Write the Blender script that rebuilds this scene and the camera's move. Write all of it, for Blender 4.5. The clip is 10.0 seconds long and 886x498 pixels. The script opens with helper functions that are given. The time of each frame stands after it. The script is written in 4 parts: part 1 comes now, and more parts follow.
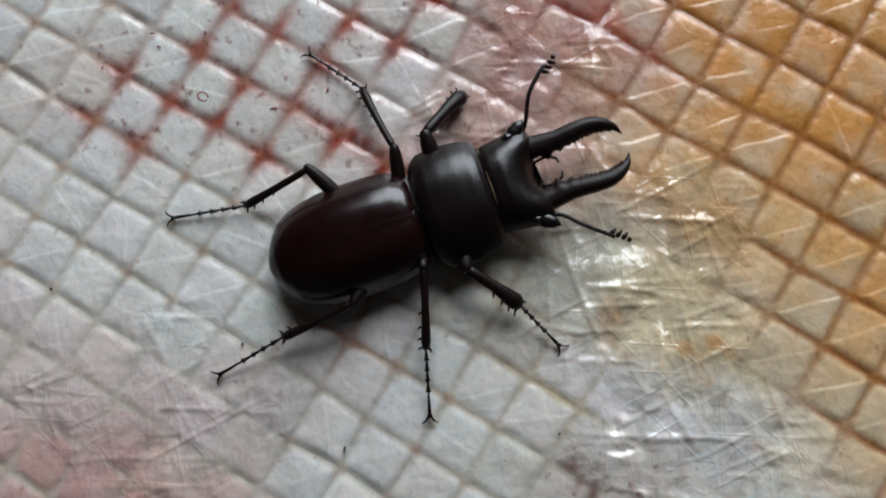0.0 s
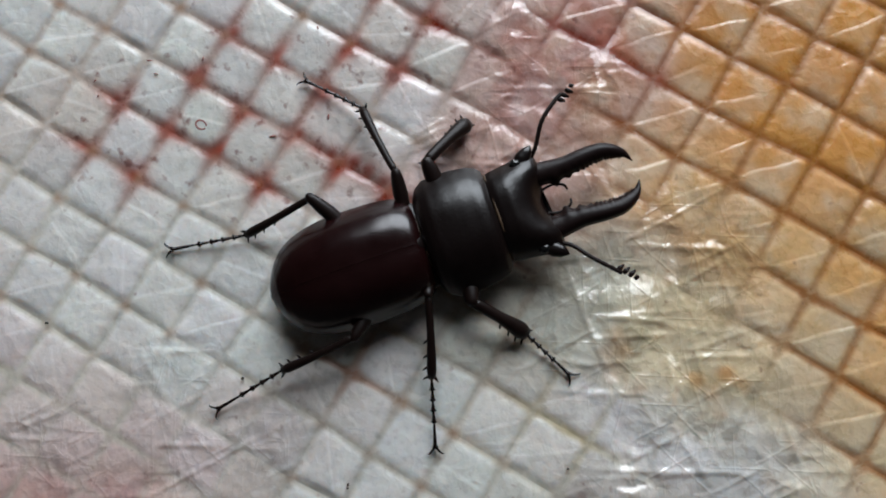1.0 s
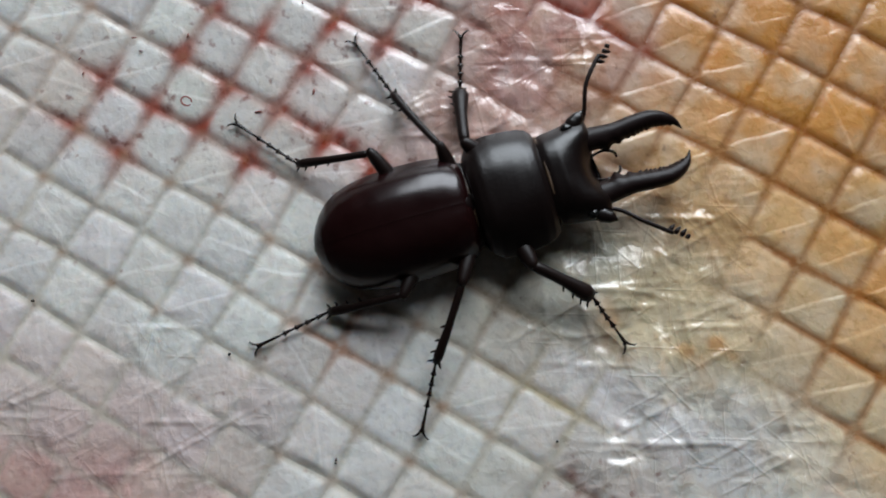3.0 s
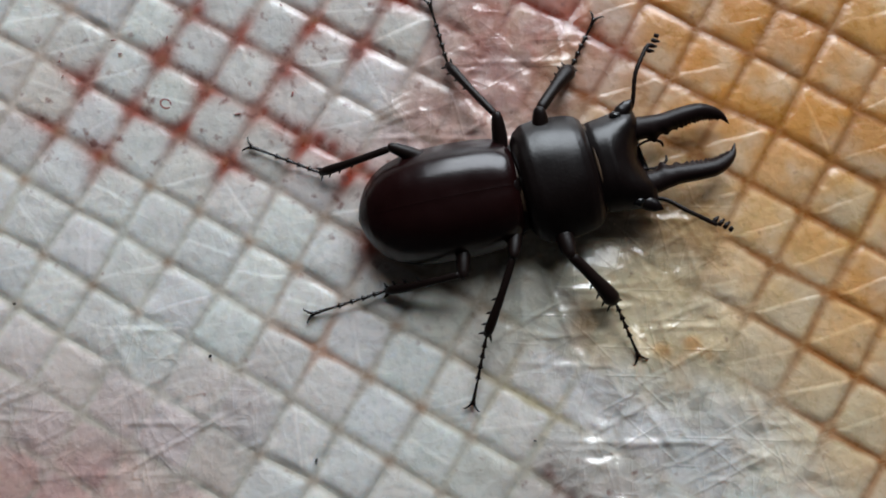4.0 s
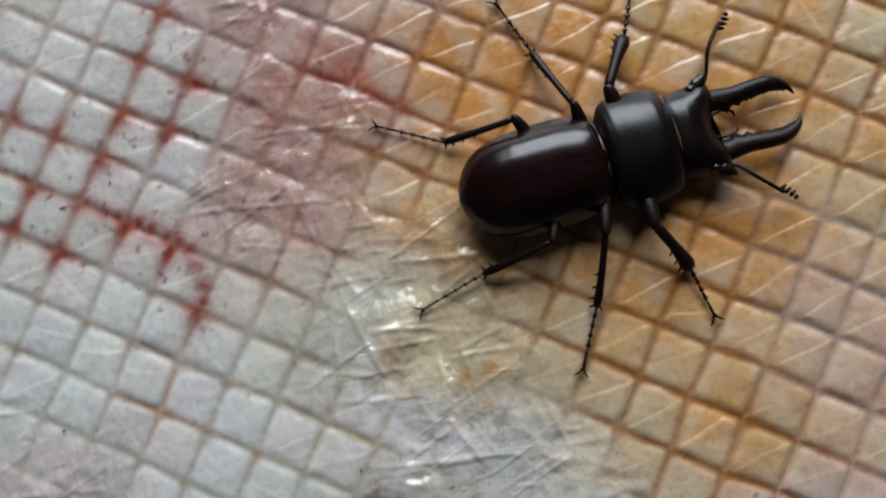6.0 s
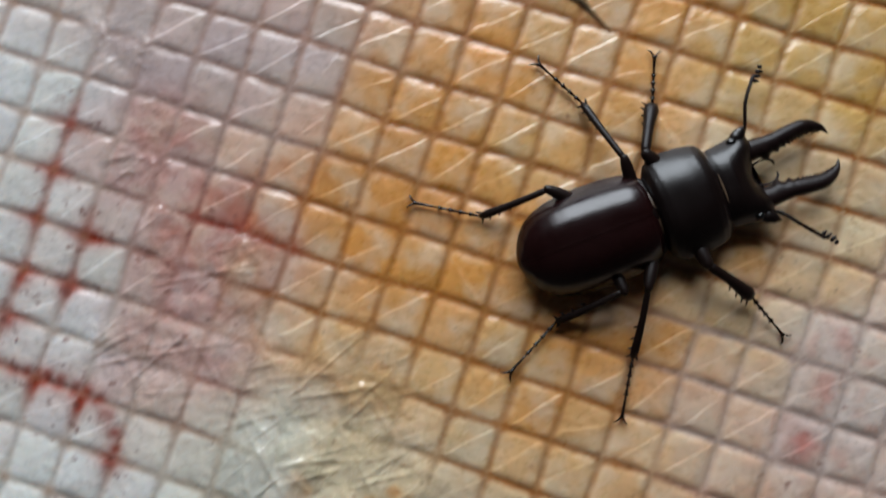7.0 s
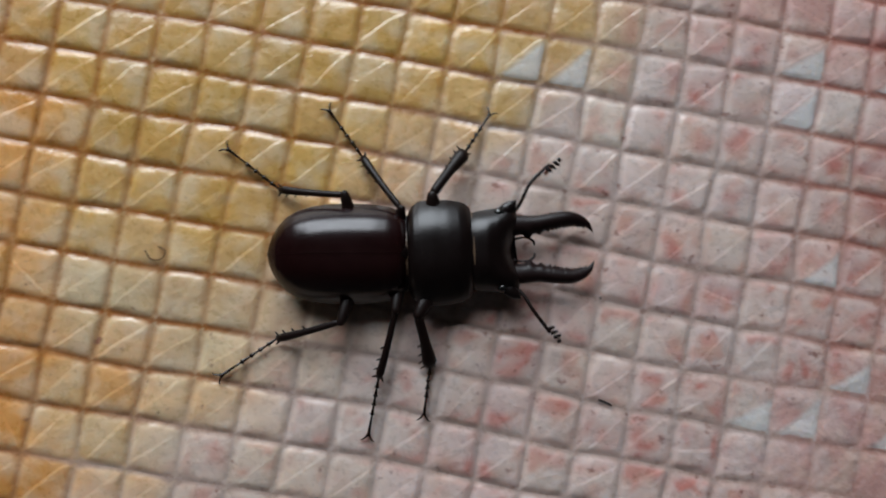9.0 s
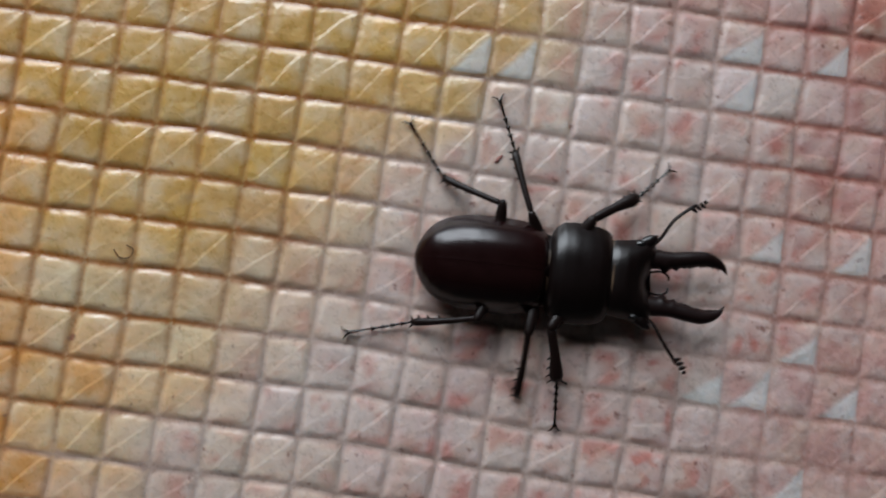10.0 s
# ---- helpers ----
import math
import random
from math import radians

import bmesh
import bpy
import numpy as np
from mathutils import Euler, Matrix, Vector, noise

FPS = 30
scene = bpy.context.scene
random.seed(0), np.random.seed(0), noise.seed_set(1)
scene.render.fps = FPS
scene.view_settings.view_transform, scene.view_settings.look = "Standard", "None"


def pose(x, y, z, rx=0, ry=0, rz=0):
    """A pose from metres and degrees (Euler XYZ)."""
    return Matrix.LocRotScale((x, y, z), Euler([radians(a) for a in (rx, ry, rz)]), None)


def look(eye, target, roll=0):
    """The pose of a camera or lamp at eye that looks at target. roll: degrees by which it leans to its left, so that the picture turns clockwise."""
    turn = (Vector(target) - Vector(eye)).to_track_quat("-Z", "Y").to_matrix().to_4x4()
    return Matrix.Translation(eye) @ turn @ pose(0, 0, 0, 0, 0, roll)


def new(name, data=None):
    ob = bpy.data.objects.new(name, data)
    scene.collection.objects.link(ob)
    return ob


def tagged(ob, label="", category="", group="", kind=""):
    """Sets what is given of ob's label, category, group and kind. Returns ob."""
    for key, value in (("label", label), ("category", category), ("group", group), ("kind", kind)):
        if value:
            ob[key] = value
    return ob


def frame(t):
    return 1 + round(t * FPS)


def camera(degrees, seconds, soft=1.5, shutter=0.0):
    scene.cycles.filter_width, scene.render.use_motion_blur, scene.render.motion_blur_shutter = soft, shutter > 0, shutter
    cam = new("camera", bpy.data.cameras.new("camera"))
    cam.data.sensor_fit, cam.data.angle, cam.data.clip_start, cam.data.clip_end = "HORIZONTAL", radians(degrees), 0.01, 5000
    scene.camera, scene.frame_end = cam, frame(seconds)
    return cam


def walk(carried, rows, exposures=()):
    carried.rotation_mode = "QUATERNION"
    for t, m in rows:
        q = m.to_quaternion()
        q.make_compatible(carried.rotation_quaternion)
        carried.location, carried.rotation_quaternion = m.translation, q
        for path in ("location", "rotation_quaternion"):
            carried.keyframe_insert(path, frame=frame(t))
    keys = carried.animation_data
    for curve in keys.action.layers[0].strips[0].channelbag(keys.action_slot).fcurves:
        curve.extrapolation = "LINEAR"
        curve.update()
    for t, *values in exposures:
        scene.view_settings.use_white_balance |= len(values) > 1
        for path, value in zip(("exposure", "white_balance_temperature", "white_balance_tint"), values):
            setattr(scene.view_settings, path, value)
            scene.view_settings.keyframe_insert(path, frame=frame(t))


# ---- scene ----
from mathutils.geometry import delaunay_2d_cdt

cam = camera(60, 10.0, soft=1.85, shutter=0.5)
walk(cam, [
    (0, pose(0.05190, -0.01423, 0.11980, 5.293, 2.498, 30.623)),
    (0.5, pose(0.05084, -0.01138, 0.11809, 5.748, 2.643, 30.246)),
    (1, pose(0.04943, -0.01113, 0.11747, 5.751, 2.619, 30.215)),
    (1.5, pose(0.04869, -0.01173, 0.11725, 5.901, 2.696, 30.249)),
    (2, pose(0.04852, -0.01129, 0.11665, 5.895, 2.802, 30.120)),
    (2.5, pose(0.05073, -0.01199, 0.11588, 5.567, 2.806, 29.932)),
    (2.7, pose(0.05249, -0.01401, 0.11602, 6.126, 2.893, 29.802)),
    (4, pose(0.05553, -0.01090, 0.11700, 5.214, 2.768, 29.403)),
    (4.5, pose(0.06482, -0.00751, 0.11966, 4.800, 3.053, 28.207)),
    (5, pose(0.07093, -0.00898, 0.12263, 3.470, 3.306, 27.201)),
    (5.5, pose(0.07528, -0.00423, 0.12604, 2.815, 3.646, 25.472)),
    (5.7, pose(0.07695, 0.00217, 0.12689, 3.701, 3.392, 24.109)),
    (6.8, pose(0.08464, 0.03317, 0.13305, 2.754, 2.033, 18.599)),
    (7, pose(0.08629, 0.04003, 0.13448, 2.510, 2.044, 17.971)),
    (7.5, pose(0.11044, 0.06652, 0.13351, 3.694, 0.191, 14.698)),
    (8, pose(0.14105, 0.06869, 0.13593, 3.251, -1.021, 12.993)),
    (8.5, pose(0.16097, 0.08051, 0.13494, 2.812, -1.528, 11.537)),
    (9, pose(0.18066, 0.08639, 0.13841, 2.485, -1.753, 9.846)),
    (9.5, pose(0.18432, 0.08825, 0.14124, 2.791, -1.610, 8.841)),
    (10, pose(0.18976, 0.08476, 0.14395, 2.819, -1.315, 7.963)),
], exposures=[(0, -0.02), (4, 0.0), (5, 0.0), (5.5, -0.14), (5.7, -0.12), (6.8, 0.0), (7, 0.03), (7.5, -0.06), (8.5, -0.1), (10, -0.13)])

# ---- light: daylight from one unseen window of an added dim room ----
world = bpy.data.worlds.new("daylight")
scene.world = world
world.use_nodes = True
sky = world.node_tree.nodes.new("ShaderNodeTexSky")
sky.sky_type, sky.sun_disc = "NISHITA", False
sky.sun_elevation, sky.sun_rotation = radians(50), radians(200)
backing = world.node_tree.nodes["Background"]
backing.inputs["Strength"].default_value = 0.1
world.node_tree.links.new(sky.outputs[0], backing.inputs["Color"])

WINDOW_X, WINDOW_Z, WALL_Y = (-1.05, 0.3), (0.22, 1.4), 1.3
lamp = bpy.data.lights.new("window_daylight", "AREA")
lamp.shape, lamp.size, lamp.size_y = "RECTANGLE", WINDOW_X[1] - WINDOW_X[0] - 0.1, WINDOW_Z[1] - WINDOW_Z[0] - 0.1
lamp.energy, lamp.color = 40.5, (0.91, 0.98, 1.05)
new("window_daylight", lamp).matrix_world = look((sum(WINDOW_X) / 2, WALL_Y - 0.02, sum(WINDOW_Z) / 2), (0.1, 0.0, 0.3))

# ---- materials ----
P = 0.009  # pitch of the mat's squares
MM = 0.001


def lin(r, g, b, gain=1.0):
    return tuple(gain * ((c / 255) ** 2.2) for c in (r, g, b))


def shader(name, base, rough, bump=0.2, scale=900.0, vary=0.12, spec=0.5, metal=0.0):
    """Principled surface whose tone, gloss and relief vary at two scales."""
    m = bpy.data.materials.new(name)
    m.use_nodes = True
    nt = m.node_tree
    n, l = nt.nodes, nt.links
    bsdf = n["Principled BSDF"]
    co = n.new("ShaderNodeTexCoord")
    coarse, fine = n.new("ShaderNodeTexNoise"), n.new("ShaderNodeTexNoise")
    coarse.inputs["Scale"].default_value, fine.inputs["Scale"].default_value = scale / 6, scale
    coarse.inputs["Detail"].default_value, fine.inputs["Detail"].default_value = 3, 4
    for t in (coarse, fine):
        l.new(co.outputs["Object"], t.inputs["Vector"])
    add = n.new("ShaderNodeMath")
    l.new(coarse.outputs["Fac"], add.inputs[0]), l.new(fine.outputs["Fac"], add.inputs[1])
    ramp = n.new("ShaderNodeMapRange")
    ramp.inputs["From Min"].default_value, ramp.inputs["From Max"].default_value = 0.6, 1.4
    ramp.inputs["To Min"].default_value, ramp.inputs["To Max"].default_value = 1 - vary, 1 + vary
    l.new(add.outputs[0], ramp.inputs["Value"])
    tone = n.new("ShaderNodeVectorMath")
    tone.operation = "SCALE"
    tone.inputs[0].default_value = base
    l.new(ramp.outputs[0], tone.inputs["Scale"])
    l.new(tone.outputs[0], bsdf.inputs["Base Color"])
    gloss = n.new("ShaderNodeMapRange")
    gloss.inputs["To Min"].default_value, gloss.inputs["To Max"].default_value = rough * 0.8, rough * 1.25
    l.new(coarse.outputs["Fac"], gloss.inputs["Value"])
    l.new(gloss.outputs[0], bsdf.inputs["Roughness"])
    bsdf.inputs["Specular IOR Level"].default_value, bsdf.inputs["Metallic"].default_value = spec, metal
    b = n.new("ShaderNodeBump")
    b.inputs["Strength"].default_value, b.inputs["Distance"].default_value = bump, 0.15 / scale
    l.new(fine.outputs["Fac"], b.inputs["Height"])
    l.new(b.outputs[0], bsdf.inputs["Normal"])
    return m


def mat_shader():
    """Soft dyed plastic: the dye, with seam shade mixed in, is in the colour attribute, and its alpha tells where thin
    film lies crumpled.
    """
    m = bpy.data.materials.new("dyed_plastic")
    m.use_nodes = True
    n, l = m.node_tree.nodes, m.node_tree.links
    bsdf = n["Principled BSDF"]
    dye = n.new("ShaderNodeVertexColor")
    dye.layer_name = "dye"
    geo = n.new("ShaderNodeNewGeometry")
    noises = []
    for scale, detail in ((140.0, 3), (650.0, 5), (2600.0, 3)):
        t = n.new("ShaderNodeTexNoise")
        t.inputs["Scale"].default_value, t.inputs["Detail"].default_value = scale, detail
        l.new(geo.outputs["Position"], t.inputs["Vector"])
        noises.append(t)

    def ranged(src, lo, hi, to_lo, to_hi):
        r = n.new("ShaderNodeMapRange")
        for key, v in (("From Min", lo), ("From Max", hi), ("To Min", to_lo), ("To Max", to_hi)):
            r.inputs[key].default_value = v
        l.new(src, r.inputs["Value"])
        return r.outputs[0]

    def maths(op, a, b):
        k = n.new("ShaderNodeMath")
        k.operation = op
        for i, v in enumerate((a, b)):
            if isinstance(v, float):
                k.inputs[i].default_value = v
            else:
                l.new(v, k.inputs[i])
        return k.outputs[0]

    tone = maths("MULTIPLY", ranged(noises[0].outputs["Fac"], 0.3, 0.7, 0.93, 1.06), ranged(noises[1].outputs["Fac"], 0.3, 0.7, 0.93, 1.05))
    scaled = n.new("ShaderNodeVectorMath")
    scaled.operation = "SCALE"
    l.new(dye.outputs["Color"], scaled.inputs[0])
    l.new(tone, scaled.inputs["Scale"])
    # folds pressed across the squares: a signed distance to two lines, and how deep they are
    lines = n.new("ShaderNodeAttribute")
    lines.attribute_name = "fold"
    split = n.new("ShaderNodeSeparateXYZ")
    l.new(lines.outputs["Vector"], split.inputs[0])
    waver = ranged(noises[0].outputs["Fac"], 0.2, 0.8, -0.04, 0.04)
    across = maths("ADD", split.outputs["X"], waver)
    # milky skin that lies unevenly over the dye; one half of a folded square is mixed paler
    milk = n.new("ShaderNodeTexNoise")
    milk.inputs["Scale"].default_value, milk.inputs["Detail"].default_value = 150.0, 2.5
    l.new(geo.outputs["Position"], milk.inputs["Vector"])
    half = maths("MULTIPLY", ranged(across, -0.02, 0.02, 0.07, -0.03), split.outputs["Z"])
    skin = ranged(maths("ADD", milk.outputs["Fac"], half), 0.45, 0.68, 0.0, 0.9)
    hue = n.new("ShaderNodeSeparateColor")
    hue.mode = "HSV"
    l.new(dye.outputs["Color"], hue.inputs[0])
    skin = maths("MULTIPLY", skin, ranged(hue.outputs[1], 0.1, 0.6, 0.0, 0.85))
    bare = n.new("ShaderNodeAttribute")
    bare.attribute_name = "skin"
    skin = maths("MULTIPLY", skin, maths("MINIMUM", bare.outputs["Fac"], 1.0))
    rich = n.new("ShaderNodeHueSaturation")
    rich.inputs["Saturation"].default_value, rich.inputs["Value"].default_value = 1.06, 0.95
    l.new(scaled.outputs[0], rich.inputs["Color"])
    veil = n.new("ShaderNodeMixRGB")
    pale = n.new("ShaderNodeMixRGB")
    pale.inputs["Fac"].default_value, pale.inputs["Color2"].default_value = 0.5, (0.74, 0.66, 0.52, 1)
    l.new(dye.outputs["Color"], pale.inputs["Color1"])
    l.new(pale.outputs[0], veil.inputs["Color2"])
    l.new(skin, veil.inputs["Fac"])
    l.new(rich.outputs[0], veil.inputs["Color1"])
    spots = n.new("ShaderNodeAttribute")
    spots.attribute_name = "speck"
    dots = n.new("ShaderNodeTexNoise")
    dots.inputs["Scale"].default_value, dots.inputs["Detail"].default_value = 400.0, 4.5
    l.new(geo.outputs["Position"], dots.inputs["Vector"])
    where = maths("ADD", dots.outputs["Fac"], ranged(spots.outputs["Fac"], 0.0, 1.0, -0.1, 0.055))
    red = n.new("ShaderNodeMixRGB")
    red.inputs["Color2"].default_value = (0.2, 0.07, 0.055, 1)
    l.new(ranged(where, 0.61, 0.72, 0.0, 0.75), red.inputs["Fac"])
    # here and there one half of a square is whitish
    white_half = n.new("ShaderNodeMixRGB")
    white_half.inputs["Color2"].default_value = (0.72, 0.715, 0.7, 1)
    white_mask = maths("MULTIPLY", ranged(bare.outputs["Fac"], 1.3, 1.7, 0.0, 0.7), ranged(across, -0.16, -0.04, 1.0, 0.0))
    l.new(white_mask, white_half.inputs["Fac"])
    l.new(veil.outputs[0], white_half.inputs["Color1"])
    l.new(white_half.outputs[0], red.inputs["Color1"])
    l.new(red.outputs[0], bsdf.inputs["Base Color"])
    film = dye.outputs["Alpha"]
    rough = maths("SUBTRACT", ranged(noises[1].outputs["Fac"], 0.3, 0.7, 0.23, 0.38), maths("MULTIPLY", film, 0.06))
    l.new(rough, bsdf.inputs["Roughness"])
    bsdf.inputs["Specular IOR Level"].default_value = 0.7
    bsdf.inputs["Subsurface Weight"].default_value, bsdf.inputs["Subsurface Scale"].default_value = 0.5, 0.0016
    bsdf.inputs["Subsurface Radius"].default_value = (1.0, 0.75, 0.6)
    l.new(maths("MULTIPLY", film, 0.9), bsdf.inputs["Coat Weight"])
    bsdf.inputs["Coat Roughness"].default_value = 0.08
    # relief: pressed folds of the squares, facets of the film, grain
    second = maths("ABSOLUTE", maths("SUBTRACT", split.outputs["Y"], waver), 0.0)
    lip = maths("MULTIPLY", ranged(across, -0.42, -0.05, 0.1, 1.0), ranged(across, -0.05, 0.0, 1.0, 0.0))
    valley = maths("MULTIPLY", ranged(across, 0.02, 0.3, 0.75, 0.0), ranged(across, -0.02, 0.02, 0.0, 1.0))
    ridge = maths("ADD", maths("SUBTRACT", lip, valley), maths("MULTIPLY", ranged(second, 0.0, 0.06, 1.0, 0.0), 0.25))
    ridge = maths("MULTIPLY", ridge, split.outputs["Z"])
    facets = n.new("ShaderNodeTexVoronoi")
    facets.distance = "MANHATTAN"
    facets.inputs["Scale"].default_value = 260.0
    bent = n.new("ShaderNodeVectorMath")
    bent.operation = "MULTIPLY_ADD"
    bent.inputs[1].default_value = (0.007, 0.007, 0.007)
    l.new(noises[0].outputs["Color"], bent.inputs[0]), l.new(geo.outputs["Position"], bent.inputs[2])
    turned = n.new("ShaderNodeVectorRotate")
    turned.rotation_type = "Z_AXIS"
    turned.inputs["Angle"].default_value = 0.9
    l.new(bent.outputs[0], turned.inputs["Vector"])
    l.new(turned.outputs[0], facets.inputs["Vector"])
    grain = maths("ADD", maths("MULTIPLY", noises[1].outputs["Fac"], 0.2), maths("MULTIPLY", noises[2].outputs["Fac"], 0.05))
    height = maths("ADD", grain, maths("MULTIPLY", facets.outputs["Distance"], ranged(film, 0.0, 1.0, 0.4, 0.7)))
    height = maths("ADD", height, maths("MULTIPLY", ridge, 0.34))
    # the crumpled film: flat bits that each lean their own way, and sharp creases between them
    sheet = height
    for scale, lean in ((130.0, 1000.0), (330.0, 1500.0)):
        bits = n.new("ShaderNodeTexVoronoi")
        bits.inputs["Scale"].default_value = scale
        l.new(geo.outputs["Position"], bits.inputs["Vector"])
        arm, tilt, rise = [n.new("ShaderNodeVectorMath") for _ in range(3)]
        arm.operation, tilt.operation, rise.operation = "SUBTRACT", "SUBTRACT", "DOT_PRODUCT"
        l.new(geo.outputs["Position"], arm.inputs[0]), l.new(bits.outputs["Position"], arm.inputs[1])
        l.new(bits.outputs["Color"], tilt.inputs[0])
        tilt.inputs[1].default_value = (0.5, 0.5, 0.5)
        l.new(arm.outputs[0], rise.inputs[0]), l.new(tilt.outputs[0], rise.inputs[1])
        bit = maths("MULTIPLY", maths("MULTIPLY", rise.outputs["Value"], lean), film)
        height = maths("ADD", height, maths("MULTIPLY", bit, 0.26))
        sheet = maths("ADD", sheet, bit)
    # long straight creases that cross one another and each fade out
    fade = n.new("ShaderNodeTexNoise")
    fade.inputs["Scale"].default_value, fade.inputs["Detail"].default_value = 120.0, 1.0
    l.new(geo.outputs["Position"], fade.inputs["Vector"])
    parts = n.new("ShaderNodeSeparateColor")
    l.new(fade.outputs["Color"], parts.inputs[0])
    for k, (turn, gap, tall) in enumerate(((0.25, 0.0046, 0.17), (0.8, 0.0061, 0.2), (1.35, 0.0052, 0.15), (2.05, 0.0043, 0.16), (2.6, 0.0057, 0.2), (0.55, 0.0035, 0.12))):
        along = n.new("ShaderNodeVectorMath")
        along.operation = "DOT_PRODUCT"
        along.inputs[1].default_value = (math.cos(turn) / gap, math.sin(turn) / gap, 0)
        l.new(geo.outputs["Position"], along.inputs[0])
        off = maths("PINGPONG", maths("ADD", along.outputs["Value"], ranged(noises[0].outputs["Fac"], 0.2, 0.8, -0.05, 0.05)), 0.5)
        mask = ranged(parts.outputs[k % 3], *((0.5, 0.62, 0.0, 1.0) if k < 3 else (0.38, 0.5, 1.0, 0.0)))
        line = maths("MULTIPLY", maths("MULTIPLY", ranged(off, 0.0, 0.055, tall, 0.0), mask), film)
        height, sheet = maths("ADD", height, line), maths("ADD", sheet, line)
    b = n.new("ShaderNodeBump")
    b.inputs["Strength"].default_value, b.inputs["Distance"].default_value = 0.55, 0.0005
    l.new(height, b.inputs["Height"])
    l.new(b.outputs[0], bsdf.inputs["Normal"])
    skin_bump = n.new("ShaderNodeBump")
    skin_bump.inputs["Strength"].default_value, skin_bump.inputs["Distance"].default_value = 0.6, 0.0005
    l.new(sheet, skin_bump.inputs["Height"])
    l.new(skin_bump.outputs[0], bsdf.inputs["Coat Normal"])
    return m


DYED = mat_shader()
ELYTRA = shader("elytra_chitin", (0.0095, 0.0023, 0.0023), 0.22, 0.14, 2200, 0.25, 0.47)
CHITIN = shader("black_chitin", (0.005, 0.0024, 0.0022), 0.3, 0.3, 1700, 0.25, 0.45)
MANDIBLE = shader("mandible_chitin", (0.0085, 0.0033, 0.003), 0.42, 0.35, 2000, 0.3, 0.25)
LEG = shader("leg_chitin", (0.0085, 0.0038, 0.003), 0.4, 0.35, 2200, 0.3, 0.24)
FOOT = shader("foot_chitin", (0.008, 0.004, 0.003), 0.26, 0.2, 2600, 0.25, 0.5)
EYE = shader("eye", (0.01, 0.01, 0.01), 0.08, 0.1, 6000, 0.05)
PALE = shader("joint_membrane", (0.085, 0.052, 0.03), 0.4, 0.2, 3000, 0.2)
# darker than real plaster, so the unseen room reflects little on the beetle
PLASTER = shader("plaster", (0.07, 0.066, 0.064), 0.85, 0.3, 40, 0.06)
DARKWOOD = shader("floor_boards", (0.12, 0.07, 0.04), 0.5, 0.3, 60, 0.2)
FRAMEPAINT = shader("window_paint", (0.7, 0.7, 0.68), 0.4, 0.2, 120, 0.05)
DIRT = shader("dirt", (0.012, 0.01, 0.01), 0.6, 0.4, 3000, 0.3)
RUST = shader("dried_dye", (0.3, 0.11, 0.09), 0.6, 0.3, 3000, 0.3)
TAN = shader("tan_fibre", (0.2, 0.12, 0.06), 0.7, 0.2, 4000, 0.3, 0.1)
HAIR = shader("fibre", (0.1, 0.066, 0.034), 0.7, 0.2, 4000, 0.3, 0.1)


# ---- mesh helpers ----
def mesh_of(name, verts, faces, material, smooth=True):
    me = bpy.data.meshes.new(name)
    me.from_pydata([tuple(v) for v in verts], [], [tuple(f) for f in faces])
    me.materials.append(material)
    if smooth:
        me.polygons.foreach_set("use_smooth", [True] * len(me.polygons))
    me.update()
    return me


def solid(name, verts, faces, material, parent=None, label="", smooth=True):
    ob = new(name, mesh_of(name, verts, faces, material, smooth))
    ob.parent = parent
    return tagged(ob, label=label)


def merge(*meshes):
    """Joins lists of (verts, faces) into one."""
    verts, faces = [], []
    for v, f in meshes:
        k = len(verts)
        verts += list(v)
        faces += [tuple(i + k for i in face) for face in f]
    return verts, faces


def rings(loops, close=True):
    """Skin over closed loops with equal counts, capped at both ends."""
    n = len(loops[0])
    verts = [p for loop in loops for p in loop]
    faces = []
    for a in range(len(loops) - 1):
        for b in range(n):
            c = (b + 1) % n
            faces.append((a * n + b, a * n + c, (a + 1) * n + c, (a + 1) * n + b))
    if close:
        faces.append(tuple(reversed(range(n))))
        faces.append(tuple(range((len(loops) - 1) * n, len(loops) * n)))
    return verts, faces


def sweep(path, radii, n=10, flat=1.0):
    """Tube along a path; flat squeezes it upright."""
    pts = [Vector(p) for p in path]
    loops = []
    for k, p in enumerate(pts):
        way = (pts[min(k + 1, len(pts) - 1)] - pts[max(k - 1, 0)]).normalized()
        side = way.cross(Vector((0, 0, 1)))
        side = side.normalized() if side.length > 1e-6 else Vector((0, 1, 0))
        up = side.cross(way).normalized()
        loops.append([p + float(radii[k]) * (math.cos(a) * side + flat * math.sin(a) * up) for a in [2 * math.pi * i / n for i in range(n)]])
    return rings(loops)


def curve_points(pts, steps=6):
    """Catmull-Rom points along a few given ones."""
    v = [Vector(p) for p in pts]
    v = [2 * v[0] - v[1]] + v + [2 * v[-1] - v[-2]]
    out = []
    for k in range(1, len(v) - 2):
        for s in range(steps):
            t = s / steps
            a, b, c, d = v[k - 1], v[k], v[k + 1], v[k + 2]
            out.append(0.5 * (2 * b + (c - a) * t + (2 * a - 5 * b + 4 * c - d) * t * t + (3 * b - a - 3 * c + d) * t ** 3))
    return out + [v[-2]]


def spread(values, count):
    """Resamples a few values evenly to count values."""
    return [float(v) for v in np.interp(np.linspace(0, 1, count), np.linspace(0, 1, len(values)), values)]


def box(lo, hi):
    v = [(x, y, z) for z in (lo[2], hi[2]) for x, y in ((lo[0], lo[1]), (hi[0], lo[1]), (hi[0], hi[1]), (lo[0], hi[1]))]
    return v, [(3, 2, 1, 0), (4, 5, 6, 7), (0, 1, 5, 4), (1, 2, 6, 5), (2, 3, 7, 6), (3, 0, 4, 7)]


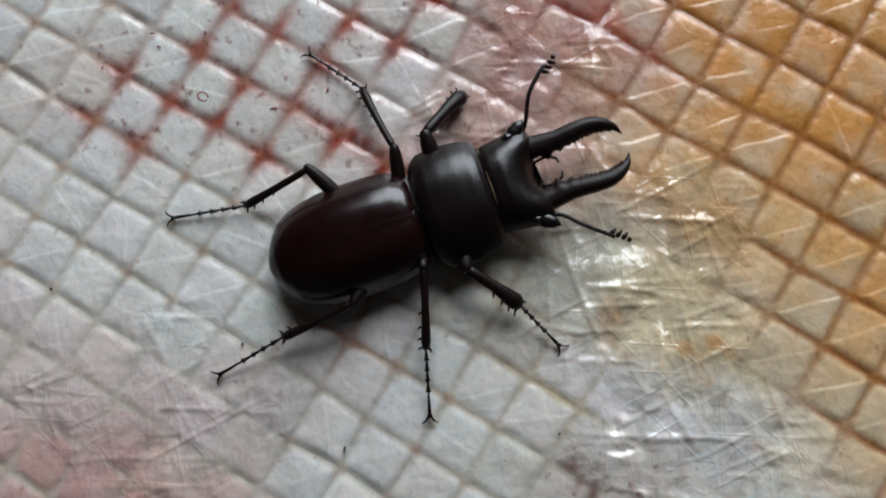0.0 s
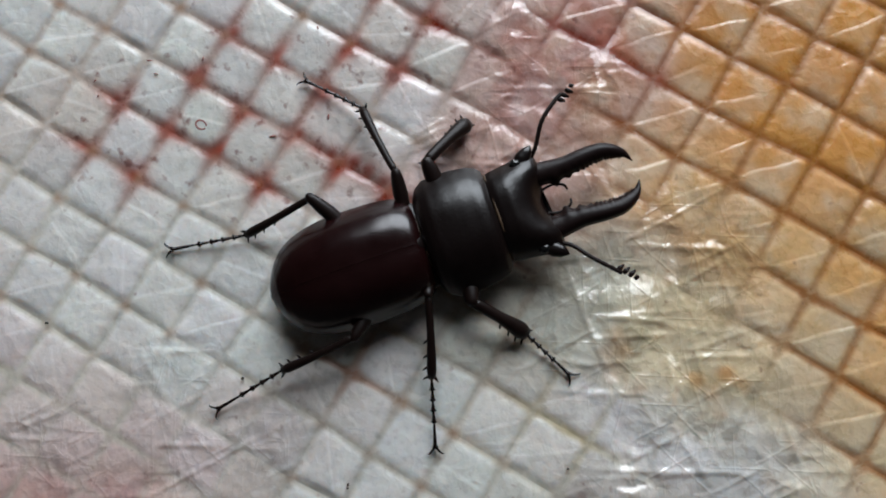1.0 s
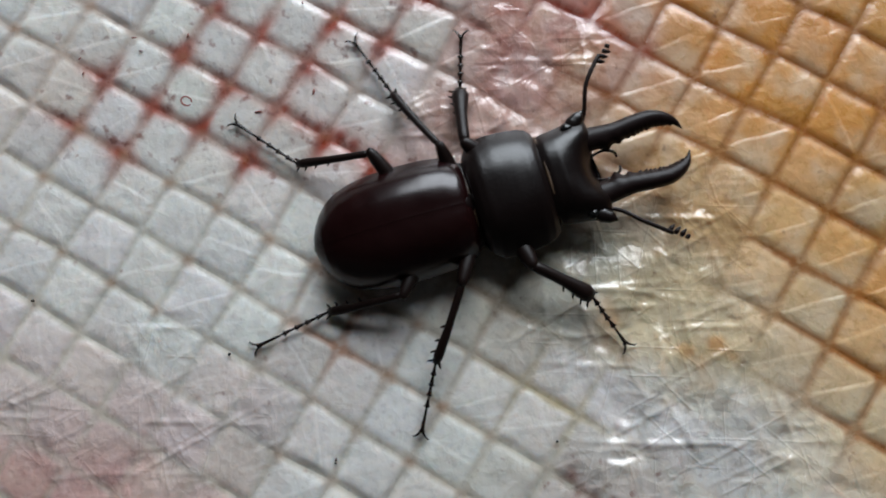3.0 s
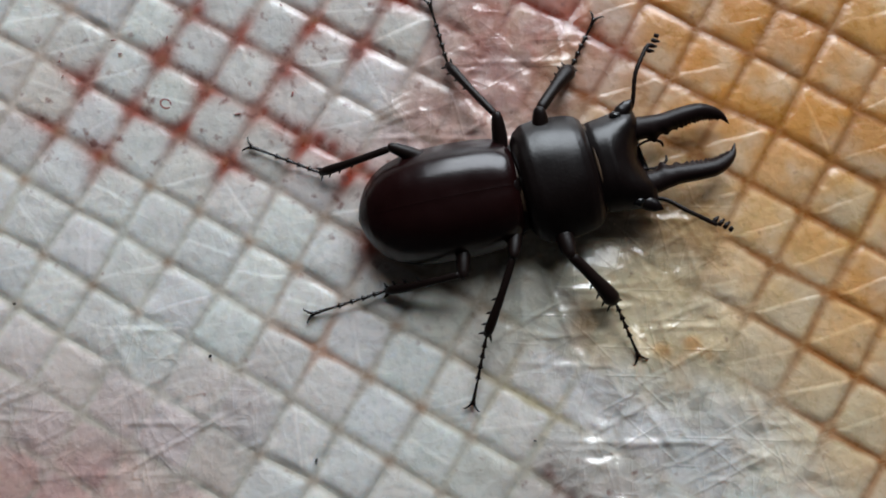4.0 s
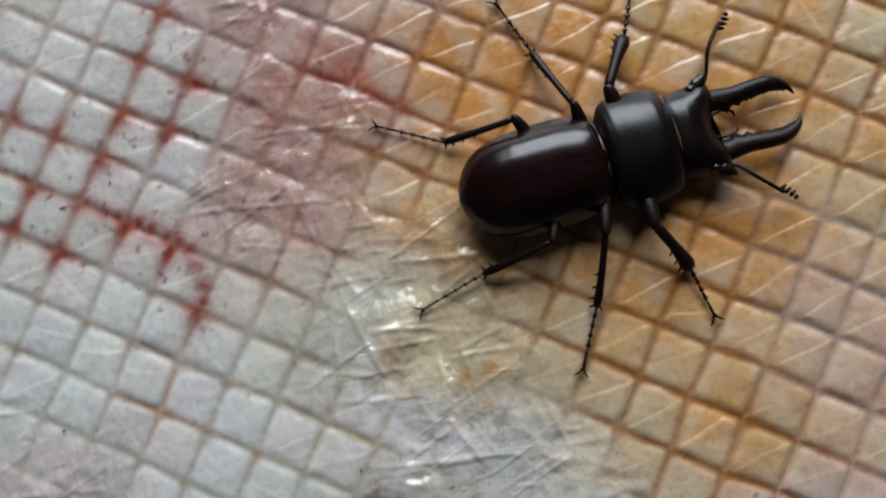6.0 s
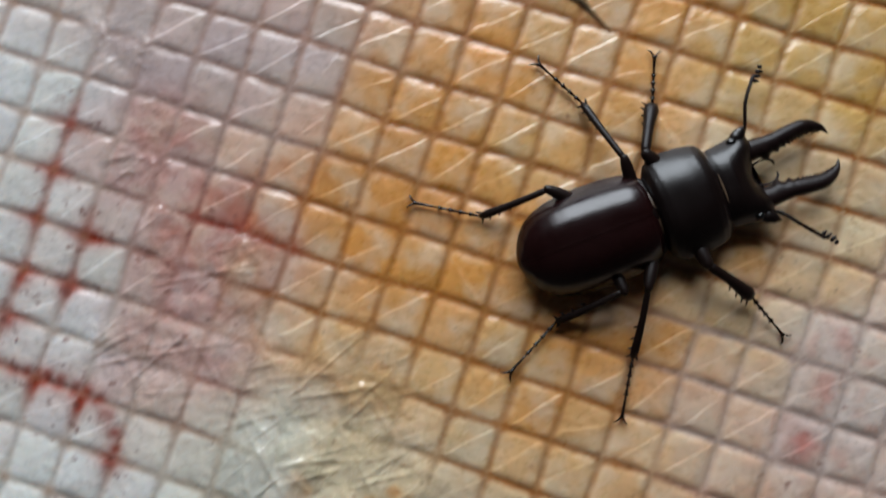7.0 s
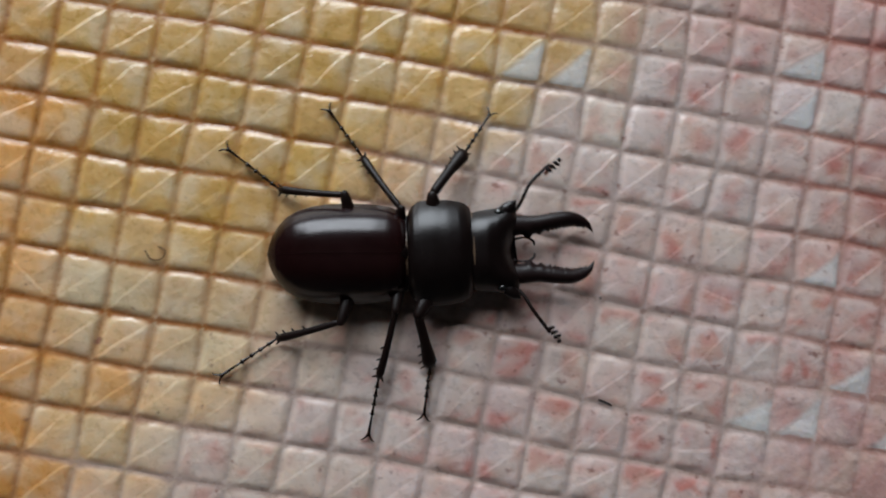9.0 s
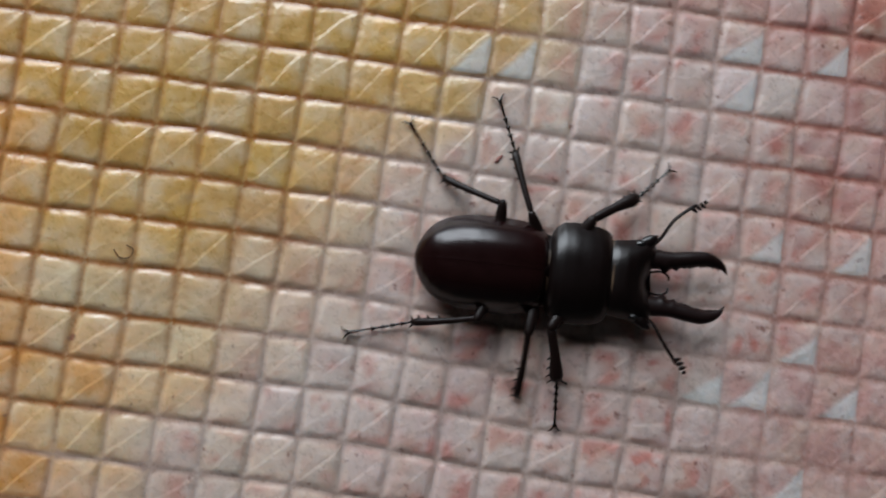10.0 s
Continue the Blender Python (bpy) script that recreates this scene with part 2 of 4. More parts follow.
def block(name, lo, hi, material, label="", kind="structure", parent=None):
    return tagged(solid(name, *box(lo, hi), material, parent, smooth=False), label=label, kind=kind)


# ---- an unseen room added round the mat, dark on all but the window side ----
block("floor", (-2.2, -2.2, -0.06), (2.4, 1.5, -0.012), DARKWOOD, "brown wooden floor under the mat")
block("ceiling", (-2.2, -2.2, 2.4), (2.4, 1.5, 2.5), PLASTER, "unseen dark plaster ceiling added to hold back light from above")
block("wall_west", (-2.3, -2.2, -0.06), (-2.2, 1.5, 2.5), PLASTER, "unseen dark plaster wall added to close off light")
block("wall_east", (2.4, -2.2, -0.06), (2.5, 1.5, 2.5), PLASTER, "unseen dark plaster wall added to close off light")
block("wall_south", (-2.3, -2.3, -0.06), (2.5, -2.2, 2.5), PLASTER, "unseen dark plaster wall added to close off light")
(wx0, wx1), (wz0, wz1), wy = WINDOW_X, WINDOW_Z, WALL_Y
tagged(solid("wall_north", *merge(
    box((-2.2, wy, -0.012), (wx0, wy + 0.2, 2.4)), box((wx1, wy, -0.012), (2.4, wy + 0.2, 2.4)),
    box((wx0, wy, -0.012), (wx1, wy + 0.2, wz0)), box((wx0, wy, wz1), (wx1, wy + 0.2, 2.4))), PLASTER, smooth=False),
    label="unseen plaster wall added round a wide window opening", kind="structure")
win = tagged(new("window_1"), label="unseen white painted window frame added in the wall", kind="structure")
win.location = ((wx0 + wx1) / 2, wy + 0.1, wz0)
half, tall = (wx1 - wx0) / 2, wz1 - wz0
solid("window_frame", *merge(box((-half, -0.03, 0), (-half + 0.05, 0.03, tall)), box((half - 0.05, -0.03, 0), (half, 0.03, tall)),
      box((-half + 0.05, -0.03, 0), (half - 0.05, 0.03, 0.05)), box((-half + 0.05, -0.03, tall - 0.05), (half - 0.05, 0.03, tall)),
      box((-0.025, -0.03, 0.05), (0.025, 0.03, tall - 0.05))), FRAMEPAINT, win, smooth=False)


# ---- the embossed mat: a lattice of small raised squares, dyed in patches ----
SHADE_TONES = {
    "W": (217, 216, 211), "F": (216, 215, 215), "V": (207, 194, 188), "P": (192, 152, 145), "R": (172, 100, 86), "N": (197, 167, 160),
    "L": (214, 174, 126), "O": (212, 150, 85), "D": (182, 114, 56), "C": (206, 186, 150), "T": (206, 202, 188),
    "M": (190, 180, 174), "K": (208, 190, 182), "E": (211, 176, 150), "G": (186, 169, 166), "Y": (198, 158, 92), "B": (206, 144, 78)}
# seam tones: dye settled in the grooves, darkened somewhat to stand for groove shade
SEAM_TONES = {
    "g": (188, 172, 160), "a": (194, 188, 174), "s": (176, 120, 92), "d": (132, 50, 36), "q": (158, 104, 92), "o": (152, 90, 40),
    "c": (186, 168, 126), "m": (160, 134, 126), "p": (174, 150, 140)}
SHADES, SEAMS = {}, {}
SHADES["W"] = [(-4.1, -0.7), (-1.4, 0.8), (0.4, 1.8), (-1.9, -2.3), (-0.6, -0.6), (-0.2, -3.1), (1.9, -2.7), (2.8, -1.4), (5.3, -2.7), (1.9, -3.6), (4.9, -4.0), (2.5, 2.6), (2.4, 1.3), (-0.8, -4.6), (6.8, -2.9), (9.0, -1.2), (10.1, -1.3), (11.4, -1.8), (11.1, -3.1), (12.2, -2.1), (1.2, -4.5), (2.5, -3.4), (5.3, -3.0), (7.2, -4.6), (4.7, -5.4), (-0.3, 5.4), (0.7, 5.6), (0.1, 4.3), (1.1, 3.4), (4.8, -1.6), (2.8, -1.9)]
SHADES["V"] = [(-2.7, -1.6), (2.4, -5.7), (-0.2, -6.6), (1.6, -5.9), (3.2, -5.4), (2.9, -4.3), (0.6, -5.2), (2.8, 3.5), (27.3, 14.6), (28.1, 14.5), (27.1, 7.9)]
SHADES["P"] = [(0.4, -7.5), (1.9, -6.5), (4.1, 1.9), (4.7, 2.3), (3.1, 3.8), (5.6, 3.3), (2.1, -7.2), (3.5, -7.1), (2.0, -7.9), (3.6, 5.3), (2.6, 4.4), (3.5, 4.6), (4.0, 1.5), (5.1, 1.7), (4.2, 2.6), (27.9, 8.2), (29.1, 7.9), (29.7, 7.6), (27.5, 16.2), (26.4, 16.2), (28.6, 16.4), (30.1, 13.6), (30.4, 12.4), (29.2, 14.2), (28.2, 11.9), (29.1, 9.3), (30.2, 8.9), (29.3, 8.0), (30.4, 7.4)]
SHADES["R"] = [(3.8, 3.8), (4.7, 4.2), (4.1, 4.3), (5.2, 4.1), (2.8, 5.5), (4.5, 4.2), (3.9, 3.4), (29.7, 16.1), (29.2, 12.6)]
SHADES["N"] = [(4.6, 3.5), (5.6, 4.3), (16.3, 3.6), (21.4, 8.9), (22.3, 10.3), (23.7, 11.7), (25.2, 10.3), (25.7, 7.6), (23.6, 6.6), (25.2, 14.4), (26.0, 15.0), (28.3, 13.4), (27.1, 13.4), (28.6, 11.3), (27.6, 10.2), (28.1, 9.1), (26.1, 8.3), (23.4, 7.4), (22.2, 7.5), (24.6, 7.2), (26.3, 7.2), (21.3, 6.4), (29.0, 13.0), (28.9, 9.2)]
SHADES["L"] = [(7.0, 2.4), (7.7, 2.7), (9.8, 2.1), (8.5, 2.2), (11.3, 1.4), (12.8, 1.5), (13.0, 0.5), (14.4, 0.9), (5.4, 3.4), (7.0, 2.9), (9.6, 7.3), (9.3, 2.1), (10.1, 3.3), (10.3, 8.5), (10.3, 1.6), (11.6, 1.3), (12.5, 1.4), (15.3, 5.1), (13.7, 2.5), (9.9, 9.8), (11.9, 9.7), (19.2, 11.5), (16.2, 6.7), (14.3, 5.3)]
SHADES["B"] = [(6.4, 5.1), (7.3, 4.8), (8.0, 5.5), (8.6, 6.4), (7.7, 3.7), (9.0, 4.3), (10.3, 2.7), (9.9, 4.4), (10.9, 5.6), (11.7, 3.8), (11.7, 2.4), (13.6, 0.8)]
SHADES["D"] = [(7.0, 4.2), (5.6, 5.1)]
SHADES["C"] = [(8.2, -0.1), (9.2, -0.2), (10.2, -0.0), (8.1, 0.6), (11.5, 0.3), (12.2, 0.3), (8.4, -0.2), (9.1, 0.6), (11.4, -0.8), (9.6, 0.4), (8.1, -0.3), (13.9, 8.2), (16.0, 7.6), (13.9, 6.3), (15.5, 5.7)]
SHADES["T"] = [(6.2, -0.5), (6.8, 0.4), (7.1, -0.8), (13.0, -1.5), (6.8, -0.6), (5.9, -0.6), (7.2, 0.5)]
SHADES["F"] = [(8.2, -1.2), (9.4, -1.4), (10.3, -0.7), (11.3, -0.7), (7.7, -1.2), (10.7, -1.1)]
SHADES["M"] = [(8.9, -3.2), (9.6, -2.9), (9.3, -3.3), (9.8, -3.4)]
SHADES["K"] = [(15.5, -0.1), (16.5, 5.7), (17.1, 4.3), (20.4, 11.2), (21.4, 12.0), (22.3, 13.2), (18.5, 6.6), (20.0, 7.5), (23.4, 13.4), (24.4, 14.6), (24.3, 9.0), (22.4, 6.9), (16.0, 5.2), (20.8, 8.2), (22.5, 12.7), (23.7, 12.6), (26.1, 12.6), (27.9, 12.1), (27.0, 9.4), (23.6, 6.4), (20.1, 6.9)]
SHADES["G"] = [(1.6, 6.6), (2.6, 6.7), (3.4, 7.3), (4.5, 7.3), (5.4, 7.7), (4.4, 6.2)]
SHADES["E"] = [(4.3, 5.6), (5.1, 6.3), (14.2, 3.6), (14.8, 4.2), (15.3, 3.5), (15.1, 2.4)]
SHADES["O"] = [(6.6, 5.6), (6.7, 4.6), (8.2, 4.5), (8.5, 6.9), (6.6, 7.5), (8.6, 8.6), (8.9, 3.9), (7.9, 3.7), (10.1, 9.1), (11.7, 9.4), (13.3, 4.4), (9.0, 11.4), (11.7, 11.6), (11.2, 9.0), (10.3, 6.0), (12.8, 7.0), (9.3, 8.0), (14.4, 6.4), (12.7, 5.2), (12.9, 4.0)]
SHADES["Y"] = [(13.2, 10.1), (13.9, 12.2), (15.5, 12.5), (17.4, 11.5), (15.8, 10.2), (12.6, 12.6), (17.3, 12.3), (19.2, 14.2), (20.5, 13.7), (14.8, 13.1), (20.9, 13.1), (9.9, 7.3), (10.9, 3.4), (18.7, 14.7), (17.7, 13.5), (19.4, 13.8), (20.4, 14.8), (20.9, 13.8), (22.1, 15.1)]
STAINS = []
STAINS += [(-0.0, 1.1), (-1.0, 0.1), (-2.1, -1.0), (-0.9, 1.1), (2.0, -0.1), (1.1, 0.1), (1.1, 0.9), (1.1, 1.8), (0.0, -0.9), (-0.9, -1.0), (1.0, -1.0), (0.0, -0.1), (-2.2, -2.0), (2.2, 3.0), (2.0, 1.9), (-1.1, -2.0), (1.0, 5.0), (1.0, 3.0), (2.0, 3.0), (3.0, -0.2), (3.9, -1.1), (1.0, 4.0)]
DULL = [(28.68, 13.86), (28.66, 12.95), (29.0, 12.9), (29.48, 12.66), (28.64, 16.02), (27.56, 15.0), (29.6, 16.3), (28.3, 13.65), (29.1, 13.2), (28.6, 13.4), (29.6, 14.6)]
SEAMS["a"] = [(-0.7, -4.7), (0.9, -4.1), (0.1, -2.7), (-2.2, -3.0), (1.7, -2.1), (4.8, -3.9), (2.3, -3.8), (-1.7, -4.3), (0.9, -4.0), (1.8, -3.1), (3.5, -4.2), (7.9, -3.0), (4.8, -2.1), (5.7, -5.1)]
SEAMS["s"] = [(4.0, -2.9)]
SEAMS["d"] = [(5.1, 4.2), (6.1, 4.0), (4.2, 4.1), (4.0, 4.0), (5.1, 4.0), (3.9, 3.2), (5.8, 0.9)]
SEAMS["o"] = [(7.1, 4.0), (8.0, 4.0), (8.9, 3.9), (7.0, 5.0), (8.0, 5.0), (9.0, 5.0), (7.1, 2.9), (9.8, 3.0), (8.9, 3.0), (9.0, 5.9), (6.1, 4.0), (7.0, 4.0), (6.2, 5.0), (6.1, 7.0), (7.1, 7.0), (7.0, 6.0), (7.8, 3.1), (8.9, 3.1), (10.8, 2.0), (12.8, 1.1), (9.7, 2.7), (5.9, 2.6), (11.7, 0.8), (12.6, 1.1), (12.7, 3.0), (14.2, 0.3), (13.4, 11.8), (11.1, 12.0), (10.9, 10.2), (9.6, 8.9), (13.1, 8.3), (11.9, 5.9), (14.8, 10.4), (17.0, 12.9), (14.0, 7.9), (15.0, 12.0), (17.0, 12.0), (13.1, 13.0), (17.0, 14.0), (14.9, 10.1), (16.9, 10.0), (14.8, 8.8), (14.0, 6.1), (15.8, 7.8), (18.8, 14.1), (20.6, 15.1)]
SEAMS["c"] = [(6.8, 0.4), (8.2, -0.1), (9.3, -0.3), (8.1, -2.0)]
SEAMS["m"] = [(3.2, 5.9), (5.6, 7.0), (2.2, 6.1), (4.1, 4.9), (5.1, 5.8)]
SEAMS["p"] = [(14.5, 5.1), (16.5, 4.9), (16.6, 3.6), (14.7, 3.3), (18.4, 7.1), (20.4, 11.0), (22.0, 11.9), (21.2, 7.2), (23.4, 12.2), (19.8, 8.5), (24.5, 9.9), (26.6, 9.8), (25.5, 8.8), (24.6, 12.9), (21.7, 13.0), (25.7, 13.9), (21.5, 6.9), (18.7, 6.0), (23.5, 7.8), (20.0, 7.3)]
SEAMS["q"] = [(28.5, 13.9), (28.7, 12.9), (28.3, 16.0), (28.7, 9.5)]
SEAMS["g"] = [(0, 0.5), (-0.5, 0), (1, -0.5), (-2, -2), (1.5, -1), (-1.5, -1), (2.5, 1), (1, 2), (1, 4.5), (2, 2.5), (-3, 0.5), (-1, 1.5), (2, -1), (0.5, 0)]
FILM = [(7.5, 0.2, 1.6), (9.2, -0.6, 1.5), (10.5, -1.2, 1.4), (9.6, -2.2, 1.3), (11.6, -1.5, 1.2), (8.0, 1.5, 1.2), (4.3, 2.7, 0.8), (1.7, 6.7, 0.5), (0.9, 6.8, 0.4), (2.6, 4.6, 0.6), (3.6, 1.1, 0.7), (2.6, 5.6, 0.4),
        (5.0, 3.4, 0.6), (4.2, 1.2, 0.9), (5.6, 1.8, 0.9), (11.2, -3.0, 1.3), (3.4, 3.6, 0.5), (0.2, -6.6, 0.8), (1.2, -6.9, 0.6), (3.3, -4.8, 0.7), (1.4, -4.6, 0.7), (2.4, -5.7, 0.9), (2.6, -6.8, 0.9)]
SMEAR = [(1.55, 0.02), (1.8, 0.06), (2.0, 0.1), (2.2, 0.13), (2.2, 0.0), (2.5, 0.12), (2.5, 0.0), (2.8, 0.11), (2.8, -0.02), (3.05, 0.08), (3.35, -0.03), (3.6, -0.22), (3.85, -0.52), (3.96, -0.8), (4.0, -1.1)]
FAINT = [(4.0, 4.04), (4.3, 4.06), (4.6, 4.1), (4.85, 4.1), (5.1, 4.1), (5.35, 4.08), (5.6, 4.08), (5.85, 4.07), (6.1, 4.05)]
GRIME = [(8.6, -3.05), (8.9, -3.1), (9.1, -3.35), (9.6, -3.1), (9.8, -3.25), (9.4, -3.6), (10.4, -3.6), (8.4, -2.9)]
WHITE_HALVES = [(27.2, 15.4), (29.1, 15.25), (22.4, 14.4), (21.15, 14.8), (27.1, 8.1), (28.0, 8.1), (30.0, 8.1), (30.1, 11.1), (29.1, 9.1), (28.3, 11.1), (29.2, 6.3), (26.97, 14.44)]
SLICK = [(28.3, 8.0, 1.6), (29.6, 7.2, 1.8), (30.5, 9.0, 1.2)]


def smooth01(x):
    x = np.clip(x, 0, 1)
    return x * x * (3 - 2 * x)


def blobs(spots, x, y):
    out = np.zeros_like(x)
    for bx, by, r in spots:
        out = np.maximum(out, smooth01(1.5 - np.hypot(x - bx, y - by) / r))
    return out


class Dye:
    """A colour field: near one of the named patches it takes that patch's tone."""

    def __init__(self, patches, tones):
        self.keys = list(patches)
        self.at = np.array([p for k in self.keys for p in patches[k]])
        self.which = np.array([i for i, k in enumerate(self.keys) for _ in patches[k]])
        self.tone = np.array([lin(*tones[k], gain=1.12) for k in self.keys])
        self.tone = 0.95 * self.tone + 0.05 * self.tone.mean(1, keepdims=True)

    def __call__(self, x, y):
        d2 = (x[:, None] - self.at[:, 0]) ** 2 + (y[:, None] - self.at[:, 1]) ** 2 + 0.05
        w = (d2 + 0.2) ** -1.7
        w /= w.sum(1, keepdims=True)
        share = np.stack([w[:, self.which == i].sum(1) for i in range(len(self.keys))], 1)
        return share @ self.tone, share


FACE_DYE, SEAM_DYE_AND_SHADE = Dye(SHADES, SHADE_TONES), Dye(SEAMS, SEAM_TONES)
SPECKLED = np.array([{"N": 0.6, "K": 0.4, "R": 0.6, "P": 0.4, "V": 0.5, "M": 0.9, "L": 0.25, "C": 0.3}.get(k, 0.12) for k in FACE_DYE.keys])
I0, I1, J0, J1 = -8, 34, -11, 20
rng = np.random.default_rng(4)
jit = rng.normal(0, 0.022, (I1 - I0 + 1, J1 - J0 + 1, 2))


def node(i, j):
    """Place of a lattice corner, in pitches."""
    x = i if i <= 17 else 17 + (i - 17) * 0.957
    y = j - 0.2 * min(max((x - 20) / 5, 0), 1) * min(max((15 - j) / 5, 0), 1)
    a = jit[i - I0, j - J0]
    return x + a[0], y + a[1]


def wave(x, y, scale, seed):
    return np.array([noise.noise((a * scale, b * scale, seed)) for a, b in zip(x, y)])


class Facets:
    """Crumpled sheet: flat triangles between scattered points of uneven height."""

    def __init__(self, lo, hi, gap, tall, seed):
        r = np.random.default_rng(seed)
        pts = [(x + (0.5 * gap if k % 2 else 0) + r.uniform(-0.42, 0.42) * gap, y + r.uniform(-0.42, 0.42) * gap)
               for k, y in enumerate(np.arange(lo[1], hi[1], gap)) for x in np.arange(lo[0], hi[0], gap)]
        out = delaunay_2d_cdt([Vector(p) for p in pts], [], [], 0, 1e-5)
        self.at = np.array([tuple(p) for p in out[0]])
        self.h = r.normal(0, tall, len(self.at)).clip(-1.6 * tall, 1.6 * tall)
        self.tri = np.array(out[2])
        corners = self.at[self.tri]
        self.low, self.high = corners.min(1), corners.max(1)

    def __call__(self, x, y):
        z = np.zeros_like(x)
        lo, hi = (x.min(), y.min()), (x.max(), y.max())
        near = np.nonzero((self.low < hi).all(1) & (self.high > lo).all(1))[0]
        for k in near:
            i, j, m = self.tri[k]
            (ax, ay), (bx, by), (cx, cy) = self.at[i], self.at[j], self.at[m]
            det = (by - cy) * (ax - cx) + (cx - bx) * (ay - cy)
            p = ((by - cy) * (x - cx) + (cx - bx) * (y - cy)) / det
            q = ((cy - ay) * (x - cx) + (ax - cx) * (y - cy)) / det
            inside = (p >= -1e-6) & (q >= -1e-6) & (p + q <= 1 + 1e-6)
            z[inside] = (p * self.h[i] + q * self.h[j] + (1 - p - q) * self.h[m])[inside]
        return z


BROAD = Facets((-10, -13), (35, 22), 0.62, 0.3, 11)
SMALL = Facets((-10, -13), (35, 22), 0.25, 0.14, 12)
CREASES = [(rng.choice([0.35, 1.0, 1.95, 2.5]) + rng.normal(0, 0.22), rng.uniform(0, 3), rng.uniform(1.0, 2.4), rng.uniform(0.05, 0.08), rng.uniform(0.1, 0.26), k * 7.3) for k in range(22)]


def crumple(x, y):
    """Flat facets of two sizes, and straight sharp folds that each run only for a stretch."""
    out = BROAD(x, y) + SMALL(x, y) * smooth01(0.6 + 1.6 * wave(x, y, 0.6, 77.0))
    for turn, start, gap, wide, tall, seed in CREASES:
        bend = 0.1 * wave(x, y, 0.35, seed + 0.5)
        s = np.abs((x * math.cos(turn) + y * math.sin(turn) + start + bend) % gap - gap / 2)
        out += tall * np.clip(1 - s / wide, 0, 1) * smooth01(wave(x, y, 0.7, seed) * 4 - 0.2)
    return out


EDGES = [0, 0.03, 0.065, 0.1, 0.14, 0.2, 0.32, 0.5, 0.68, 0.8, 0.86, 0.9, 0.935, 0.97, 1.0]


def square(i, j):
    """One raised square with its half of the seams round it: verts in pitches and mm, faces, dye."""
    (ax, ay), (bx, by), (cx, cy), (dx, dy) = node(i, j), node(i + 1, j), node(i + 1, j + 1), node(i, j + 1)
    mx, my = (ax + cx) / 2, (ay + cy) / 2
    film0 = float(blobs(FILM + SLICK, np.array([mx, ax, bx, cx, dx, mx, mx, ax, bx]), np.array([my, ay, by, cy, dy, ay, cy, my, my])).max())
    cuts = np.array(EDGES) if film0 < 0.05 else np.linspace(0, 1, 27)
    n = len(cuts)
    u, v = [g.ravel() for g in np.meshgrid(cuts, cuts)]
    x = ax * (1 - u) * (1 - v) + bx * u * (1 - v) + cx * u * v + dx * (1 - u) * v
    y = ay * (1 - u) * (1 - v) + by * u * (1 - v) + cy * u * v + dy * (1 - u) * v
    film, slick = blobs(FILM, x, y) * (0.7 + 0.3 * smooth01((x - 4.8) / 2.4)), blobs(SLICK, x, y)
    wob = 0.075 * wave(x, y, 2.3, 3.1)
    du, dv = np.minimum(u, 1 - u), np.minimum(v, 1 - v)
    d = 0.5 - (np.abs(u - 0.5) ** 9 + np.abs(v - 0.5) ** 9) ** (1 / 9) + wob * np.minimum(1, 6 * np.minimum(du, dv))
    pillow = 0.5 * smooth01((d - 0.008) / 0.15) + 0.5 * np.sin(np.clip(d / 0.46, 0, 1) * math.pi / 2)
    tall = rng.uniform(0.88, 1.08)
    soft = np.maximum(film * 0.93, slick * 0.45)
    pit = (0.44 + 0.1 * smooth01((x - 10) / 4)) * (0.85 + 0.55 * wave(x, y, 0.7, 71.0))
    z = -pit + pit * tall * pillow * (1 - soft) + 0.8 * pit * soft
    # pressed folds: signed distance to two lines across the square, and how deep they are
    share = FACE_DYE(np.array([mx]), np.array([my]))[1][0]
    white = sum(share[FACE_DYE.keys.index(k)] for k in ("W", "V", "T"))
    turn1 = math.radians(135 + rng.normal(0, 5)) if rng.random() < 0.96 - 0.66 * white else rng.uniform(0, math.pi)
    turn2 = rng.uniform(0, math.pi)
    lines = []
    for turn in (turn1, turn2):
        ox, oy = rng.normal(0.5, 0.07, 2)
        lines.append((u - ox) * math.cos(turn) + (v - oy) * math.sin(turn))
    ends = smooth01((np.minimum(du, dv) - 0.05) / 0.1)
    amount = ends * (1 - film) * (1 - 0.5 * slick) * (rng.uniform(0.45, 1.0) if rng.random() < 0.86 else 0.1) * (1 - 0.45 * white) * (1 - 0.3 * smooth01((x - 12) / 4)) * smooth01(0.85 + 1.3 * wave(x, y, 0.9, 91.0))
    fold = [lines[0], lines[1], amount]
    z = z + pillow * 0.1 * wave(x, y, 1.4, 9.0) + rng.normal(0, 0.07) * (u - 0.5) * pillow + rng.normal(0, 0.07) * (v - 0.5) * pillow
    if film0 >= 0.05:
        z = z + np.maximum(film, 0.12 * slick) * crumple(x, y)
    # dye, and groove shade mixed into the seam tones
    face, share = FACE_DYE(x + 0.25 * wave(x, y, 1.7, 21.0), y + 0.25 * wave(x, y, 1.7, 31.0))
    stray = rng.normal(0, 0.35, 2)
    mid = FACE_DYE(np.array([mx + stray[0]]), np.array([my + stray[1]]))[0][0]
    if rng.random() < 0.25:
        mid = mid + rng.uniform(0.15, 0.4) * (1 - white) * (np.array(lin(218, 200, 176, gain=1.12)) - mid)
    own = (0.3 * (1 - film) * (1 - slick))[:, None]
    col = ((1 - own) * face + own * mid) * rng.uniform(0.93, 1.07) * (1 + rng.normal(0, 0.009, 3))
    blotch = smooth01((wave(x, y, 1.9, 41.0) + 0.5 * wave(x, y, 5.0, 43.0) - 0.05) / 0.4) * pillow
